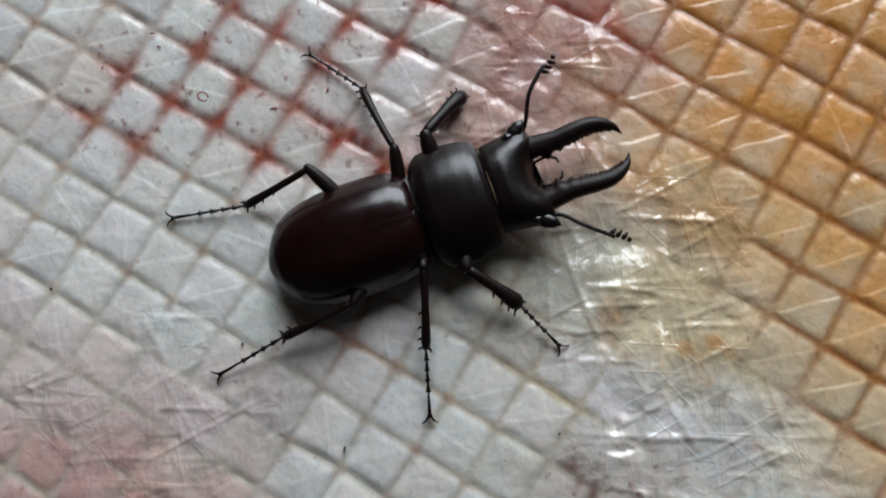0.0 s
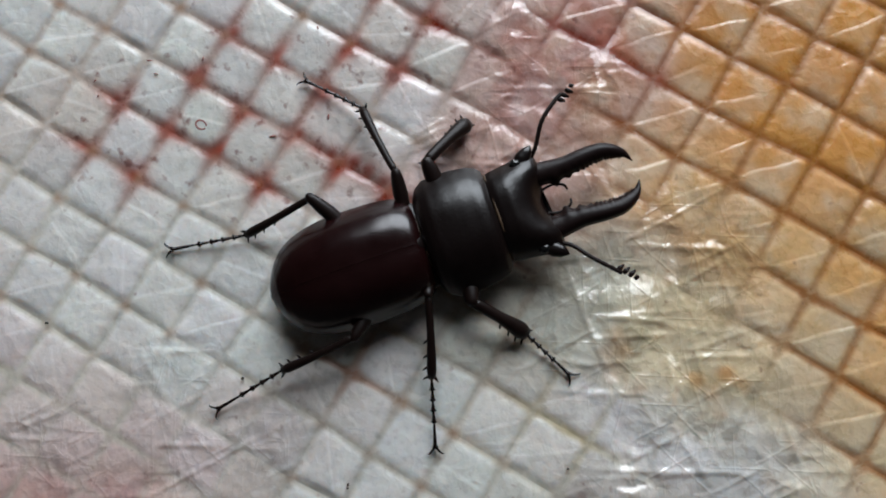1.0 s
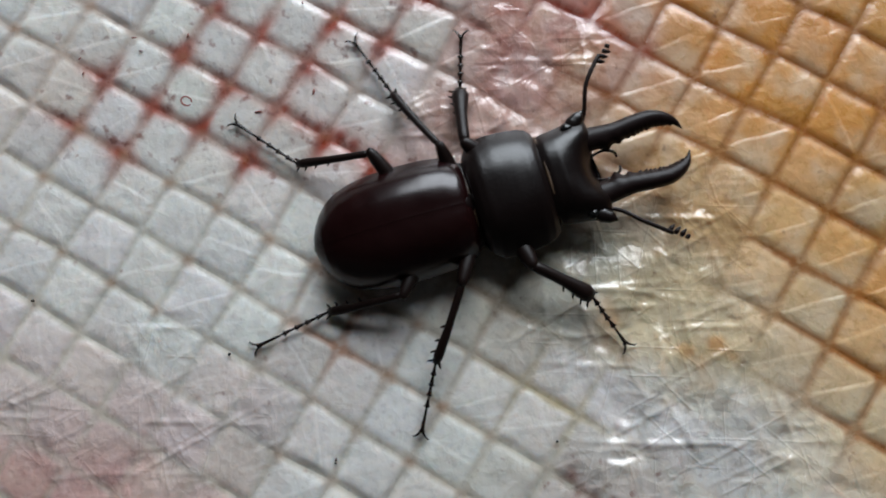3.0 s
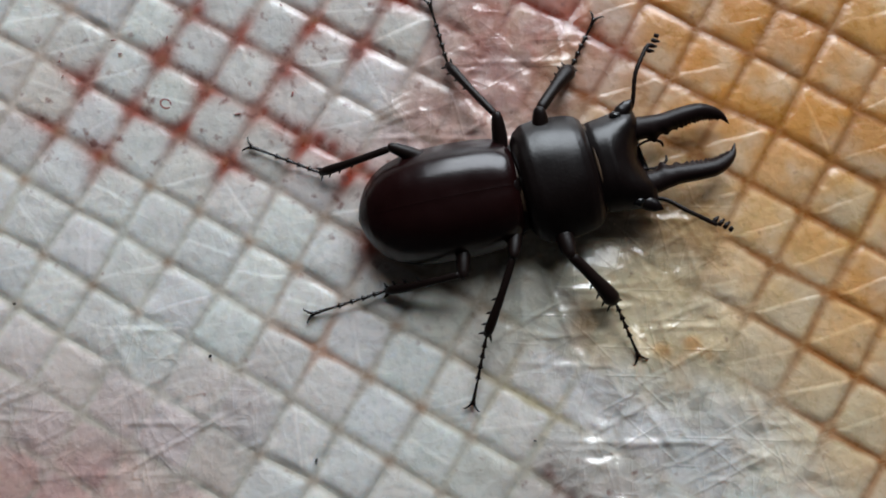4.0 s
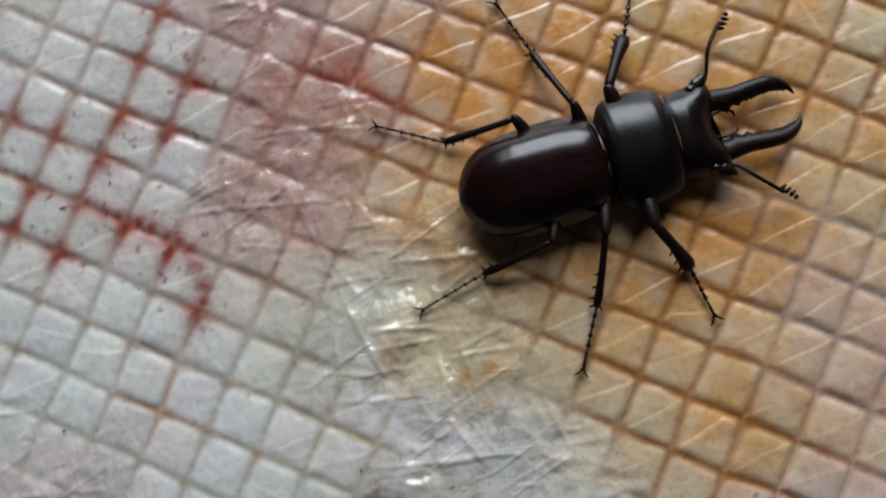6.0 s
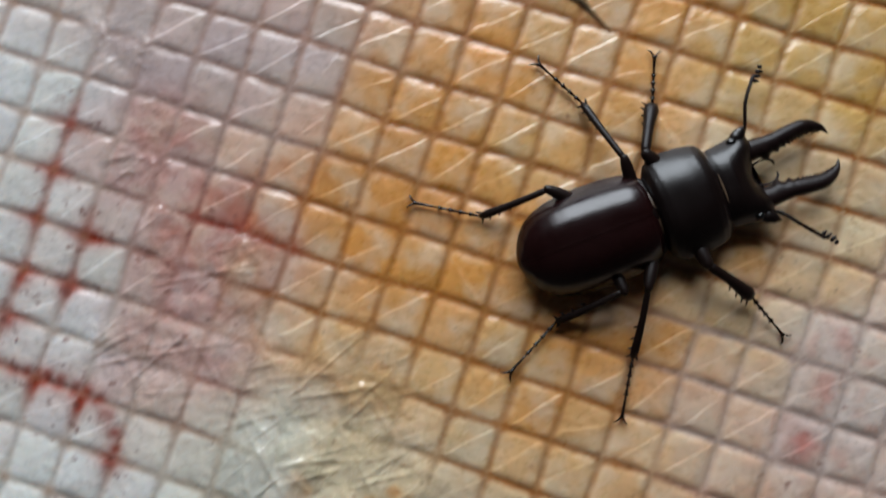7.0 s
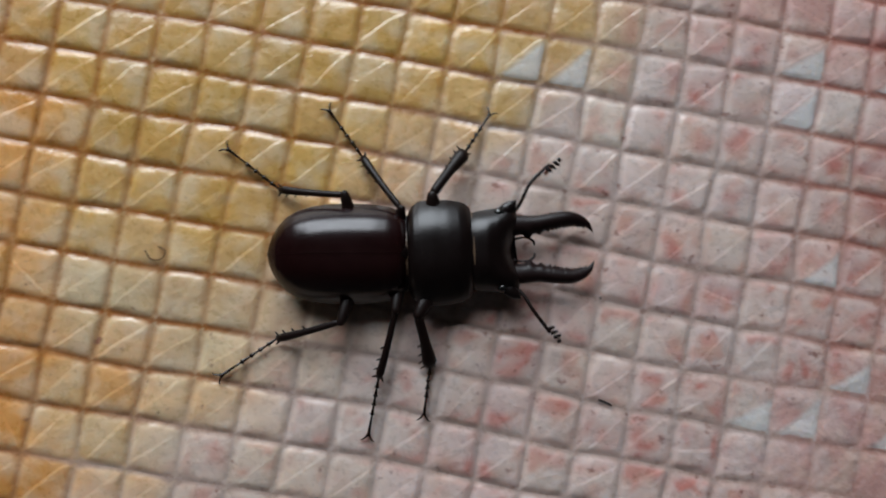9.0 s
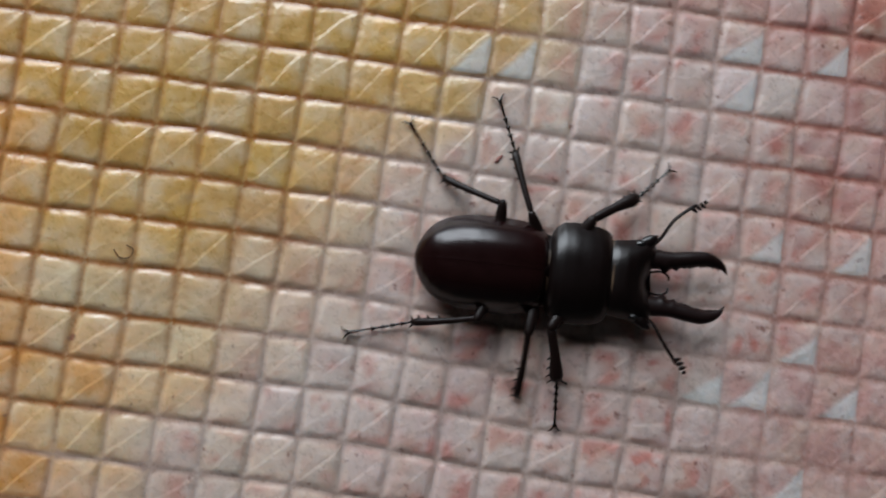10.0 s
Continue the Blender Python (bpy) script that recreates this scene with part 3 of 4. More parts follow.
    ruddy = share[:, FACE_DYE.keys.index("N")] * 0.85 + share[:, FACE_DYE.keys.index("K")] * 0.5 + share[:, FACE_DYE.keys.index("L")] * 0.1
    col = col + (blotch * ruddy)[:, None] * (np.array(lin(178, 106, 96, gain=1.2)) - col)
    pinkish = sum(share[:, FACE_DYE.keys.index(k)] * f for k, f in (("N", 1.0), ("K", 0.7), ("P", 0.7), ("E", 0.4), ("R", 0.4)))
    cloud = smooth01((0.06 - wave(x, y, 1.9, 41.0) + 0.5 * wave(x, y, 4.0, 47.0)) / 0.4)
    col = col + (0.45 * cloud * pinkish)[:, None] * (np.array(lin(209, 197, 192, gain=1.1)) - col)
    white_half = 1.0 if any(abs(mx - cx0) < 0.5 and abs(my - cy0) < 0.5 for cx0, cy0 in WHITE_HALVES) else 0.0
    rusty = film * smooth01((wave(x, y, 0.9, 81.0) + 0.6 * wave(x, y, 3.0, 83.0) - 0.05) / 0.5) * share[:, FACE_DYE.keys.index("C")]
    col = col + 0.85 * rusty[:, None] * (np.array(lin(196, 146, 96, gain=1.1)) - col)
    seam = SEAM_DYE_AND_SHADE(x, y)[0]
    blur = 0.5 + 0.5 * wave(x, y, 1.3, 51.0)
    # seams along y are coloured weaker, as the window shades them less
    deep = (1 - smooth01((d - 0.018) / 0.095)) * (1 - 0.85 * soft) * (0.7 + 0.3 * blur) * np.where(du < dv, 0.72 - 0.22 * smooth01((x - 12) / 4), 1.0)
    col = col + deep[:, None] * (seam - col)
    red = np.max([np.exp(-((x - sx) ** 2 + (y - sy) ** 2) / (0.13 + 0.14 * ((sx * 7.3 + sy * 3.1) % 1))) * (0.75 + 0.25 * ((sx * 3.7 + sy * 5.9) % 1)) for sx, sy in STAINS], 0) * (0.9 + 0.6 * wave(x, y, 2.1, 61.0)).clip(0, 1)
    core = np.max([np.exp(-((x - sx) ** 2 + (y - sy) ** 2) / (0.022 + 0.035 * ((sx * 5.3 + sy * 2.1) % 1))) for sx, sy in STAINS], 0)
    smear = np.max([np.exp(-((x - sx) ** 2 + (y - sy) ** 2) / 0.035) for sx, sy in SMEAR], 0) * (1 + 0.5 * wave(x, y, 3.0, 66.0)).clip(0, 1)
    faint = np.max([np.exp(-((x - sx) ** 2 + (y - sy) ** 2) / 0.03) for sx, sy in FAINT], 0) * (1 + 0.7 * wave(x, y, 2.0, 64.0)).clip(0, 1)
    dull = np.max([np.exp(-((x - sx) ** 2 + (y - sy) ** 2) / 0.09) for sx, sy in DULL], 0) * smooth01(0.6 + 1.4 * wave(x, y, 2.6, 63.0))
    spot = np.exp(-(du ** 2 + dv ** 2) / 0.011) * smooth01(0.55 + 1.6 * wave(x, y, 0.8, 95.0)) * share[:, FACE_DYE.keys.index("W")]
    grime = np.max([np.exp(-((x - sx) ** 2 + (y - sy) ** 2) / 0.035) for sx, sy in GRIME], 0) * smooth01(0.5 + 1.5 * wave(x, y, 3.5, 68.0))
    wet = 1 - smooth01((d - 0.03) / 0.2)
    red = np.max([red * (0.15 + 0.85 * wet), 0.9 * smear, 0.85 * core, 0.5 * faint], 0).clip(0, 1)
    col = col + red[:, None] * (np.array(lin(150, 54, 34, gain=1.0)) - col)
    col = col + 0.6 * dull[:, None] * (np.array(lin(138, 70, 64)) - col)
    col = col + 0.75 * spot[:, None] * (np.array(lin(166, 122, 92)) - col)
    col = col + 0.8 * grime[:, None] * (np.array(lin(118, 74, 66)) - col)
    near = np.max([np.exp(-((x - sx) ** 2 + (y - sy) ** 2) / 1.2) for sx, sy in STAINS], 0)
    speck = np.maximum(0.9 * near, share @ SPECKLED).clip(0, 1)
    bare = (1 - deep) * (1 - red) * (1 - grime) * (1 + white_half)
    verts = np.stack([x * P, y * P, z * MM], 1)
    faces = []
    for b in range(n - 1):
        for a in range(n - 1):
            k = b * n + a
            faces += [(k, k + 1, k + n + 1), (k, k + n + 1, k + n)]
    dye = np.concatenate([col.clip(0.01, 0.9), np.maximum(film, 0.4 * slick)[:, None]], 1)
    return verts, faces, dye, np.stack(fold + [speck, bare], 1)


def dyed_mesh(name, verts, faces, dye, fold):
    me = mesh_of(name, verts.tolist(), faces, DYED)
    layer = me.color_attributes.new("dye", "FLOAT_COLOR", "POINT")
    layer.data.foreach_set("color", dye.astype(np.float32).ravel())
    lines = me.attributes.new("fold", "FLOAT_VECTOR", "POINT")
    lines.data.foreach_set("vector", fold[:, :3].astype(np.float32).ravel())
    spots = me.attributes.new("speck", "FLOAT", "POINT")
    spots.data.foreach_set("value", fold[:, 3].astype(np.float32))
    skin = me.attributes.new("skin", "FLOAT", "POINT")
    skin.data.foreach_set("value", fold[:, 4].astype(np.float32))
    return me


def build_mat():
    mat = tagged(block("embossed_mat", (I0 * P, J0 * P, -0.012), (32.8 * P, J1 * P, -0.0025), DYED, kind="structure"),
                 label="embossed plastic mat of small squares dyed white, orange and pink")
    layer = mat.data.color_attributes.new("dye", "FLOAT_COLOR", "POINT")
    layer.data.foreach_set("color", [0.6, 0.5, 0.4, 0.0] * len(mat.data.vertices))
    # the stretch along the beetle's way is laid square by square, the rest is one piece
    way = [(3, -1), (8.5, 3), (15, 8), (24, 10)]

    def off(i, j):
        best = 99.0
        for (x0, y0), (x1, y1) in zip(way, way[1:]):
            t = min(max(((i + 0.5 - x0) * (x1 - x0) + (j + 0.5 - y0) * (y1 - y0)) / ((x1 - x0) ** 2 + (y1 - y0) ** 2), 0), 1)
            best = min(best, math.hypot(i + 0.5 - x0 - t * (x1 - x0), j + 0.5 - y0 - t * (y1 - y0)))
        return best

    cells = sorted(((off(i, j), i, j) for i in range(I0, I1) for j in range(J0, J1)))
    rest, count = [], 0
    for n, (_, i, j) in enumerate(cells):
        verts, faces, dye, fold = square(i, j)
        if n < 300:
            ob = new("tile", dyed_mesh("tile", verts, faces, dye, fold))
            ob.parent = mat
        else:
            rest.append((verts, [tuple(k + count for k in f) for f in faces], dye, fold))
            count += len(verts)
    ob = new("tile_field", dyed_mesh("tile_field", np.concatenate([r[0] for r in rest]), [f for r in rest for f in r[1]], np.concatenate([r[2] for r in rest]), np.concatenate([r[3] for r in rest])))
    ob.parent = mat
    tagged(ob, label="further squares of the same mat", kind="stuff")


# ---- the beetle, in millimetres: x ahead, y to its left, z up ----
def mm(shape):
    verts, faces = shape
    return [tuple(c * MM for c in v) for v in verts], faces


def limb(name, shape, material, parent, label=""):
    return solid(name, *mm(shape), material, parent, label)


def dome(table, n=28, low=0.35, square=2.6):
    """Loft of rounded cross-sections; table rows: x, half width, centre height, rise above, drop below, y shift."""
    loops = []
    for x, w, zc, up, down, ys in table:
        loop = []
        for k in range(n):
            a = 2 * math.pi * k / n
            c, s = math.cos(a), math.sin(a)
            if s >= 0:
                loop.append((x, ys + w * c, zc + up * (1 - abs(c) ** square)))
            else:
                loop.append((x, ys + w * c, zc + down * math.copysign(abs(s) ** 0.8, s)))
        loops.append(loop)
    return rings(loops)


def table_of(xs, *columns, count=26):
    """Even rows between a few known ones."""
    t = np.linspace(0, 1, count)
    key = np.linspace(0, 1, len(xs))
    return list(zip(*[np.interp(t, key, c) for c in (xs, *columns)]))


def elytron(side):
    """Half of the wing case: a shell from the seam on the back to below the side edge."""
    xs = [-0.1, -0.4, -1.3, -3.1, -6, -10, -14, -17, -19.5, -21.3, -22.7, -23.6, -24.2, -24.5]
    ws = [5.2, 6.4, 7.5, 8.25, 8.7, 8.85, 8.75, 8.3, 7.5, 6.4, 4.9, 3.4, 2.0, 0.5]
    tops = [5.2, 6.6, 7.5, 8.0, 8.4, 8.6, 8.5, 8.1, 7.5, 6.8, 6.0, 5.2, 4.6, 3.9]
    t = np.linspace(0, 1, 44)
    key = np.linspace(0, 1, len(xs))
    rows = list(zip(np.interp(t, key, xs), np.interp(t, key, ws), np.interp(t, key, tops)))
    outer, inner = [], []
    m = 26
    for x, w, top in rows:
        zc = 3.6
        lo, li = [], []
        for k in range(m):
            f = 1 - (1 - min(k / (m - 3), 1)) ** 1.5
            if k < m - 2:
                y, z = max(w * f, 0.02), zc + (top - zc) * (1 - f ** 3.0) - 0.04 * math.exp(-((f - 0.055) / 0.022) ** 2)
            else:
                y, z = w * (0.93 if k == m - 2 else 0.84), zc - (0.25 if k == m - 2 else 1.0)
            lo.append((x, side * y, z))
            li.append((x * 0.97 - 0.3, side * max(y * 0.93, 0.02), zc + (z - zc) * 0.9))
        outer.append(lo)
        inner.append(li)
    verts = [p for r in outer for p in r] + [p for r in inner for p in r]
    n, faces, half = len(rows), [], len(rows) * m
    for a in range(n - 1):
        for b in range(m - 1):
            k = a * m + b
            q = (k, k + 1, k + m + 1, k + m)
            faces.append(q if side < 0 else q[::-1])
            faces.append(tuple(i + half for i in (q[::-1] if side < 0 else q)))
    border = [a * m for a in range(n)] + [(n - 1) * m + b for b in range(1, m)] + [a * m + m - 1 for a in range(n - 2, -1, -1)] + [b for b in range(m - 2, 0, -1)]
    base, m2 = len(verts), len(border)
    verts += [verts[p] for p in border] + [verts[p + half] for p in border]
    for p in range(m2):
        q = (p + 1) % m2
        f = (base + p, base + q, base + m2 + q, base + m2 + p)
        faces.append(f[::-1] if side < 0 else f)
    return verts, faces


def mandible(side):
    """Curved blade, round outside and saw-edged inside, with a large tooth near the root."""
    pts = curve_points([(18.0, 4.3, 4.0), (20.5, 4.25, 4.1), (23.5, 4.3, 4.3), (26.5, 4.75, 4.4), (29.2, 4.95, 4.3), (31.2, 4.5, 4.1), (32.6, 3.7, 3.9), (33.6, 2.3, 3.7)], 13)
    n = len(pts)
    half = spread([1.9, 1.75, 1.5, 1.4, 1.3, 1.0, 0.6, 0.06], n)
    loops = []
    for k, p in enumerate(pts):
        way = (pts[min(k + 1, n - 1)] - pts[max(k - 1, 0)]).normalized()
        out = Vector((-way.y, way.x, 0)).normalized()
        t, w = k / (n - 1), half[k]
        h = 0.8 * min(w, 1.3)
        tooth = 0.9 * math.exp(-((t - 0.2) / 0.03) ** 2) + 0.45 * math.exp(-((t - 0.29) / 0.02) ** 2)
        if 0.33 < t < 0.86:
            tooth += 0.42 * ((t * 27) % 1)
        section = [(w, 0), (0.72 * w, 0.6 * h), (0.1 * w, 0.95 * h), (-0.55 * w, 0.6 * h), (-w - tooth, 0.0), (-0.55 * w, -0.5 * h), (0.1 * w, -0.8 * h), (0.72 * w, -0.5 * h)]
        loops.append([Vector(((p + o * out).x, side * (p + o * out).y, p.z + z)) for o, z in section])
    if side < 0:
        loops = [loop[::-1] for loop in loops]
    return rings([loop[::-1] for loop in loops])


def antenna_stem(pts):
    path = curve_points(pts, 7)
    r = [0.3 if k % 2 else 0.36 for k in range(len(path))]
    r[0] = r[1] = 0.5
    return sweep(path, r, 8)


ANTENNAE, MANDIBLES, FOREPARTS = {}, {}, []
SHORT = 0.985  # foreshortening of thorax and head against the table of sections


def fore(name, shape, material, beetle, label=""):
    """A part of thorax or head: it nods with them."""
    ob = limb(name, ([(x * SHORT, y, z) for x, y, z in shape[0]], shape[1]), material, beetle, label)
    FOREPARTS.append(ob)
    return ob


def build_body(beetle):
    limb("abdomen", dome(table_of([1.5, 0, -5, -12, -18, -22, -24, -24.5], [5, 6.6, 7.6, 7.7, 6.9, 4.6, 2.0, 0.4], [3.9] * 8, [1.6, 2, 2.6, 2.8, 2.4, 1.4, 0.6, 0.2],
         [1.6, 2.3, 2.6, 2.6, 2.3, 1.6, 0.8, 0.2], [0] * 8)), CHITIN, beetle)
    limb("elytron", elytron(1), ELYTRA, beetle, "satin dark brown wing case")
    limb("elytron", elytron(-1), ELYTRA, beetle, "satin dark brown wing case")
    limb("scutellum", dome(table_of([0.4, -0.3, -1.2, -2.1], [1.2, 1.35, 0.9, 0.12], [5.6, 6.3, 7.1, 7.45], [0.35, 0.35, 0.3, 0.1], [0.3] * 4, [0] * 4, count=8), 14), CHITIN, beetle)
    limb("waist", dome(table_of([-1.5, 0.2, 2.0], [5.4, 5.3, 5.4], [4.1] * 3, [2.2, 2.25, 2.4], [2.2] * 3, [0] * 3, count=8)), PALE, beetle, "tan membrane between thorax and wing cases")
    pron = dome(table_of([-0.1, 0.2, 0.9, 2.2, 4.4, 7.1, 9.3, 10.5, 11.3, 11.6], [6.0, 7.0, 8.2, 9.1, 9.35, 9.2, 8.85, 8.4, 7.6, 6.2], [4.3] * 10,
                 [2.3, 2.9, 3.4, 3.75, 3.9, 3.85, 3.6, 3.15, 2.5, 1.7], [1.6, 2.0, 2.4, 2.7, 2.8, 2.8, 2.5, 2.2, 1.8, 1.2], [0] * 10, count=40), 44, square=2.7)
    fore("pronotum", pron, CHITIN, beetle, "glossy blackish brown thorax shield")
    head_v, head_f = dome(table_of([10.4, 11.2, 12.3, 14.2, 16.3, 17.7, 18.7, 19.4, 19.8], [5.8, 6.6, 7.0, 7.2, 7.5, 8.0, 8.3, 7.9, 6.4], [4.2, 4.25, 4.3, 4.3, 4.25, 4.2, 4.1, 4.0, 3.9],
                    [2.0, 2.6, 2.95, 3.1, 2.8, 2.2, 1.6, 1.1, 0.6], [1.8, 2.1, 2.2, 2.2, 2.1, 1.9, 1.6, 1.2, 0.7], [0] * 9, count=34), 40, square=3.2)
    shaped = []
    for x, y, z in head_v:
        f = max(0.0, (x - 14.0) / 5.8)
        if z > 4.2:
            z -= 1.9 * f * math.exp(-(y / 3.6) ** 2)  # hollow brow
            z += 0.6 * f * math.exp(-((abs(y) - 5.0) / 1.3) ** 2)
        x -= 0.9 * max(0, f - 0.55) * math.exp(-(y / 2.4) ** 2) * 2.0
        shaped.append((x, y, z))
    fore("head", (shaped, head_f), CHITIN, beetle)
    for s in (1, -1):
        MANDIBLES[s] = fore("mandible", mandible(s), MANDIBLE, beetle, "toothed curved black mandible")
        FOREPARTS.remove(MANDIBLES[s])
        fore("eye_ridge", sweep(curve_points([(16.7, s * 6.4, 4.6), (17.8, s * 7.1, 4.7), (18.9, s * 7.9, 4.8), (19.7, s * 8.6, 4.9)], 4), spread([0.9, 1.2, 0.9, 0.06], 13), 10, 0.6), CHITIN, beetle)
        eye = dome(table_of([15.5, 15.8, 16.5, 17.2, 17.5], [0.15, 0.7, 0.95, 0.7, 0.15], [4.95] * 5, [0.12, 0.6, 0.8, 0.6, 0.12], [0.15, 0.7, 0.9, 0.7, 0.15], [s * 6.6] * 5, count=11), 14, square=2)
        fore("eye", eye, EYE, beetle, "glossy black compound eye")
    fore("collar", dome(table_of([11.3, 11.58, 11.75], [6.7, 7.0, 6.95], [4.25] * 3, [2.6, 2.85, 2.8], [1.6] * 3, [0] * 3, count=5), 30), PALE, beetle, "thin tan membrane behind the head")
    for s, pts in ((1, [(18.6, 6.7, 4.0), (20.0, 8.2, 4.6), (22.1, 11.4, 5.2), (25.0, 13.7, 5.0), (26.2, 14.4, 4.8)]),
                   (-1, [(18.6, -6.4, 4.0), (20.2, -7.6, 4.6), (21.9, -9.9, 5.2), (24.6, -12.8, 5.0), (25.4, -13.6, 4.8)])):
        pts = [(x + 0.4, y, z) for x, y, z in pts]
        root = Vector(pts[0])
        pts = [Vector(p) - root for p in pts]
        ant = limb("antenna", antenna_stem(pts), LEG, beetle, "elbowed antenna with a comb-like club")
        ANTENNAE[s] = (ant, Vector((root.x * SHORT, root.y, root.z)) * MM)
        a, b = Vector(pts[-2]), Vector(pts[-1])
        way = (b - a).normalized()
        side = Vector((way.y, -way.x, 0)) * s
        for k in range(4):
            o = a + way * (0.5 + 0.95 * k)
            limb("antenna_leaf", sweep([o, o + side * 0.55 + way * 0.15, o + side * (1.25 if k < 3 else 0.5) + way * 0.45], [0.3, 0.4, 0.16], 8, 0.8), LEG, ant)
        fore("palp", sweep(curve_points([(18.4, s * 1.5, 3.4), (19.8, s * 2.0, 3.5), (21.3, s * 2.1, 3.6), (22.6, s * 1.5, 3.5), (22.9, s * 0.7, 3.3)], 4), spread([0.26, 0.22, 0.2, 0.24, 0.16], 17), 7), MANDIBLE, beetle, "small reddish feeler at the mouth")


def femur_shape(long, thick):
    xs = [-0.1, -0.06, 0.04, 0.2, 0.45, 0.8, 1.0]
    return sweep([(long * x, 0, 0) for x in xs], [thick * k for k in (0.25, 0.6, 0.8, 0.98, 1.1, 1.0, 0.6)], 12, 0.8)


def tibia_shape(long, thick, broad, side):
    """Shin: slender at the knee, spined, widening to a toothed end."""
    xs = np.linspace(0, 1, 12)
    r = np.interp(xs, [0, 0.08, 0.5, 0.9, 1.0], [thick * 0.75, thick, thick * 1.05, thick * broad, thick * broad * 0.7])
    shape = [sweep([(long * x, 0.15 * math.sin(3 * x), 0.25 * math.sin(math.pi * x)) for x in xs], list(r), 10, 0.75)]
    for x, k in ((0.55, 0.7), (0.72, 0.85), (0.86, 1.0), (0.97, 1.25)):
        w = float(np.interp(x, xs, r))
        shape.append(sweep([(long * x, side * w * 0.6, 0), (long * x + 0.25, side * (w + 0.2 * k * broad), 0), (long * x + 0.5, side * (w + 0.42 * k * broad), -0.05)], [0.24, 0.16, 0.03], 6))
    shape.append(sweep([(long * 0.97, -side * 0.4, 0), (long + 0.3, -side * 0.8, -0.1), (long + 0.7, -side * 1.0, -0.2)], [0.26, 0.17, 0.03], 6))
    return merge(*shape)


def tarsus_shape(long):
    """Foot: four short joints, one long one, two hooked claws."""
    shape, x = [], 0.0
    for part_long in (0.15, 0.14, 0.14, 0.15, 0.34):
        a, b = x * long, (x + part_long) * long
        r = 0.3
        shape.append(sweep([(a, 0, 0), (a + 0.3 * (b - a), 0, 0.03), (b - 0.35, 0, 0.05), (b - 0.08, 0, 0), (b, 0, -0.03)], [0.17, 0.2, r, r + 0.2, 0.2], 8))
        if part_long < 0.3:
            shape.append(sweep([(b - 0.3, 0, -0.2), (b, 0.05, -0.42), (b + 0.2, 0.08, -0.5)], [0.14, 0.1, 0.02], 5))
        x += part_long
    e = x * long
    for s in (1, -1):
        shape.append(sweep(curve_points([(e - 0.2, 0, 0), (e + 0.45, s * 0.5, 0.12), (e + 0.95, s * 1.0, 0.0), (e + 1.0, s * 1.35, -0.2)], 4), spread([0.2, 0.17, 0.12, 0.02], 13), 6))
    return merge(*shape)


HIPS = {"front": (4.6, 5.2, 3.4), "middle": (-1.6, 5.0, 3.2), "hind": (-9.6, 5.0, 3.2)}
LENGTHS = {"front": (6.5, 10.2, 9.6), "middle": (7.0, 12.8, 11.4), "hind": (8.0, 12.8, 13.0)}  # thigh, shin, foot without claws


def build_legs(beetle):
    legs = {}
    for side, s in (("left", 1), ("right", -1)):
        for pair in HIPS:
            fl, tl, sl = LENGTHS[pair]
            front = pair == "front"
            thigh = limb("femur", femur_shape(fl, 1.25 if front else 1.05), LEG, beetle)
            shin = limb("tibia", tibia_shape(tl, 0.85 if front else 0.56, 1.6 if front else 1.35, s), LEG, beetle, "spined dark shin of a leg")
            foot = limb("tarsus", tarsus_shape(sl), FOOT, shin, "jointed foot with two hooked claws")
            legs[f"{side}_{pair}"] = (pair, s, thigh, shin, foot)
    return legs


beetle = tagged(new("stag_beetle"), label="dark brown stag beetle with open toothed mandibles walking", category="beetle")
build_body(beetle)
LEGS = build_legs(beetle)


# ---- small things on the mat ----
def fleck(name, at, size, turn, material, label, category):
    """A thin crumb: an uneven flat lump."""
    n = 9
    loops = []
    for z, k in ((0.0, 0.9), (0.08, 1.0), (0.16, 0.55)):
        loops.append([(size[0] * k * math.cos(a) * (1 + 0.25 * math.sin(2.3 * i)), size[1] * k * math.sin(a) * (1 + 0.2 * math.cos(3.1 * i)), z) for i, a in enumerate([2 * math.pi * q / n for q in range(n)])])
    ob = solid(name, *mm(rings(loops)), material)
    ob.matrix_basis = pose(at[0] * P, at[1] * P, 0.00002, 0, 0, turn)
    return tagged(ob, label=label, category=category, group="specks on the mat")


for at, size, turn in (((-1.0, -4.95), (0.35, 0.22), 20), ((2.47, -4.02), (0.3, 0.24), 70), ((4.93, -4.61), (0.18, 0.3), 10), ((7.94, -2.52), (0.22, 0.18), 0), ((23.71, 9.91), (0.22, 0.3), 30),
                       ((10.75, -2.46), (0.35, 0.2), 40), ((4.95, -4.66), (0.2, 0.15), 0)):
    fleck("dirt_speck", at, size, turn, DIRT, "tiny black speck of dirt on the mat", "dirt")
for at, size, turn in (((-1.94, -0.1), (0.5, 0.14), 30), ((-1.7, -0.25), (0.4, 0.12), 25), ((0.72, -0.18), (0.6, 0.16), 40), ((-2.6, -0.9), (0.35, 0.12), 80), ((-2.4, -1.1), (0.3, 0.12), 100),
                       ((-1.1, 0.4), (0.45, 0.13), 110), ((22.24, 12.29), (1.1, 0.3), 55), ((0.4, 1.9), (0.3, 0.12), 140), ((1.4, 0.6), (0.2, 0.5), 20), ((10.59, -3.18), (0.9, 0.5), 20)):
    fleck("dye_fleck", at, size, turn, RUST, "dried dark red dye fleck on the mat", "stain")


def strand(name, pts, r, material, label):
    path = curve_points([(x * P, y * P, z * MM) for x, y, z in pts], 8)
    return tagged(solid(name, *sweep(path, [k * MM for k in spread(r if isinstance(r, list) else [r], len(path))], 8, 0.35), material), label=label, category="fibre")


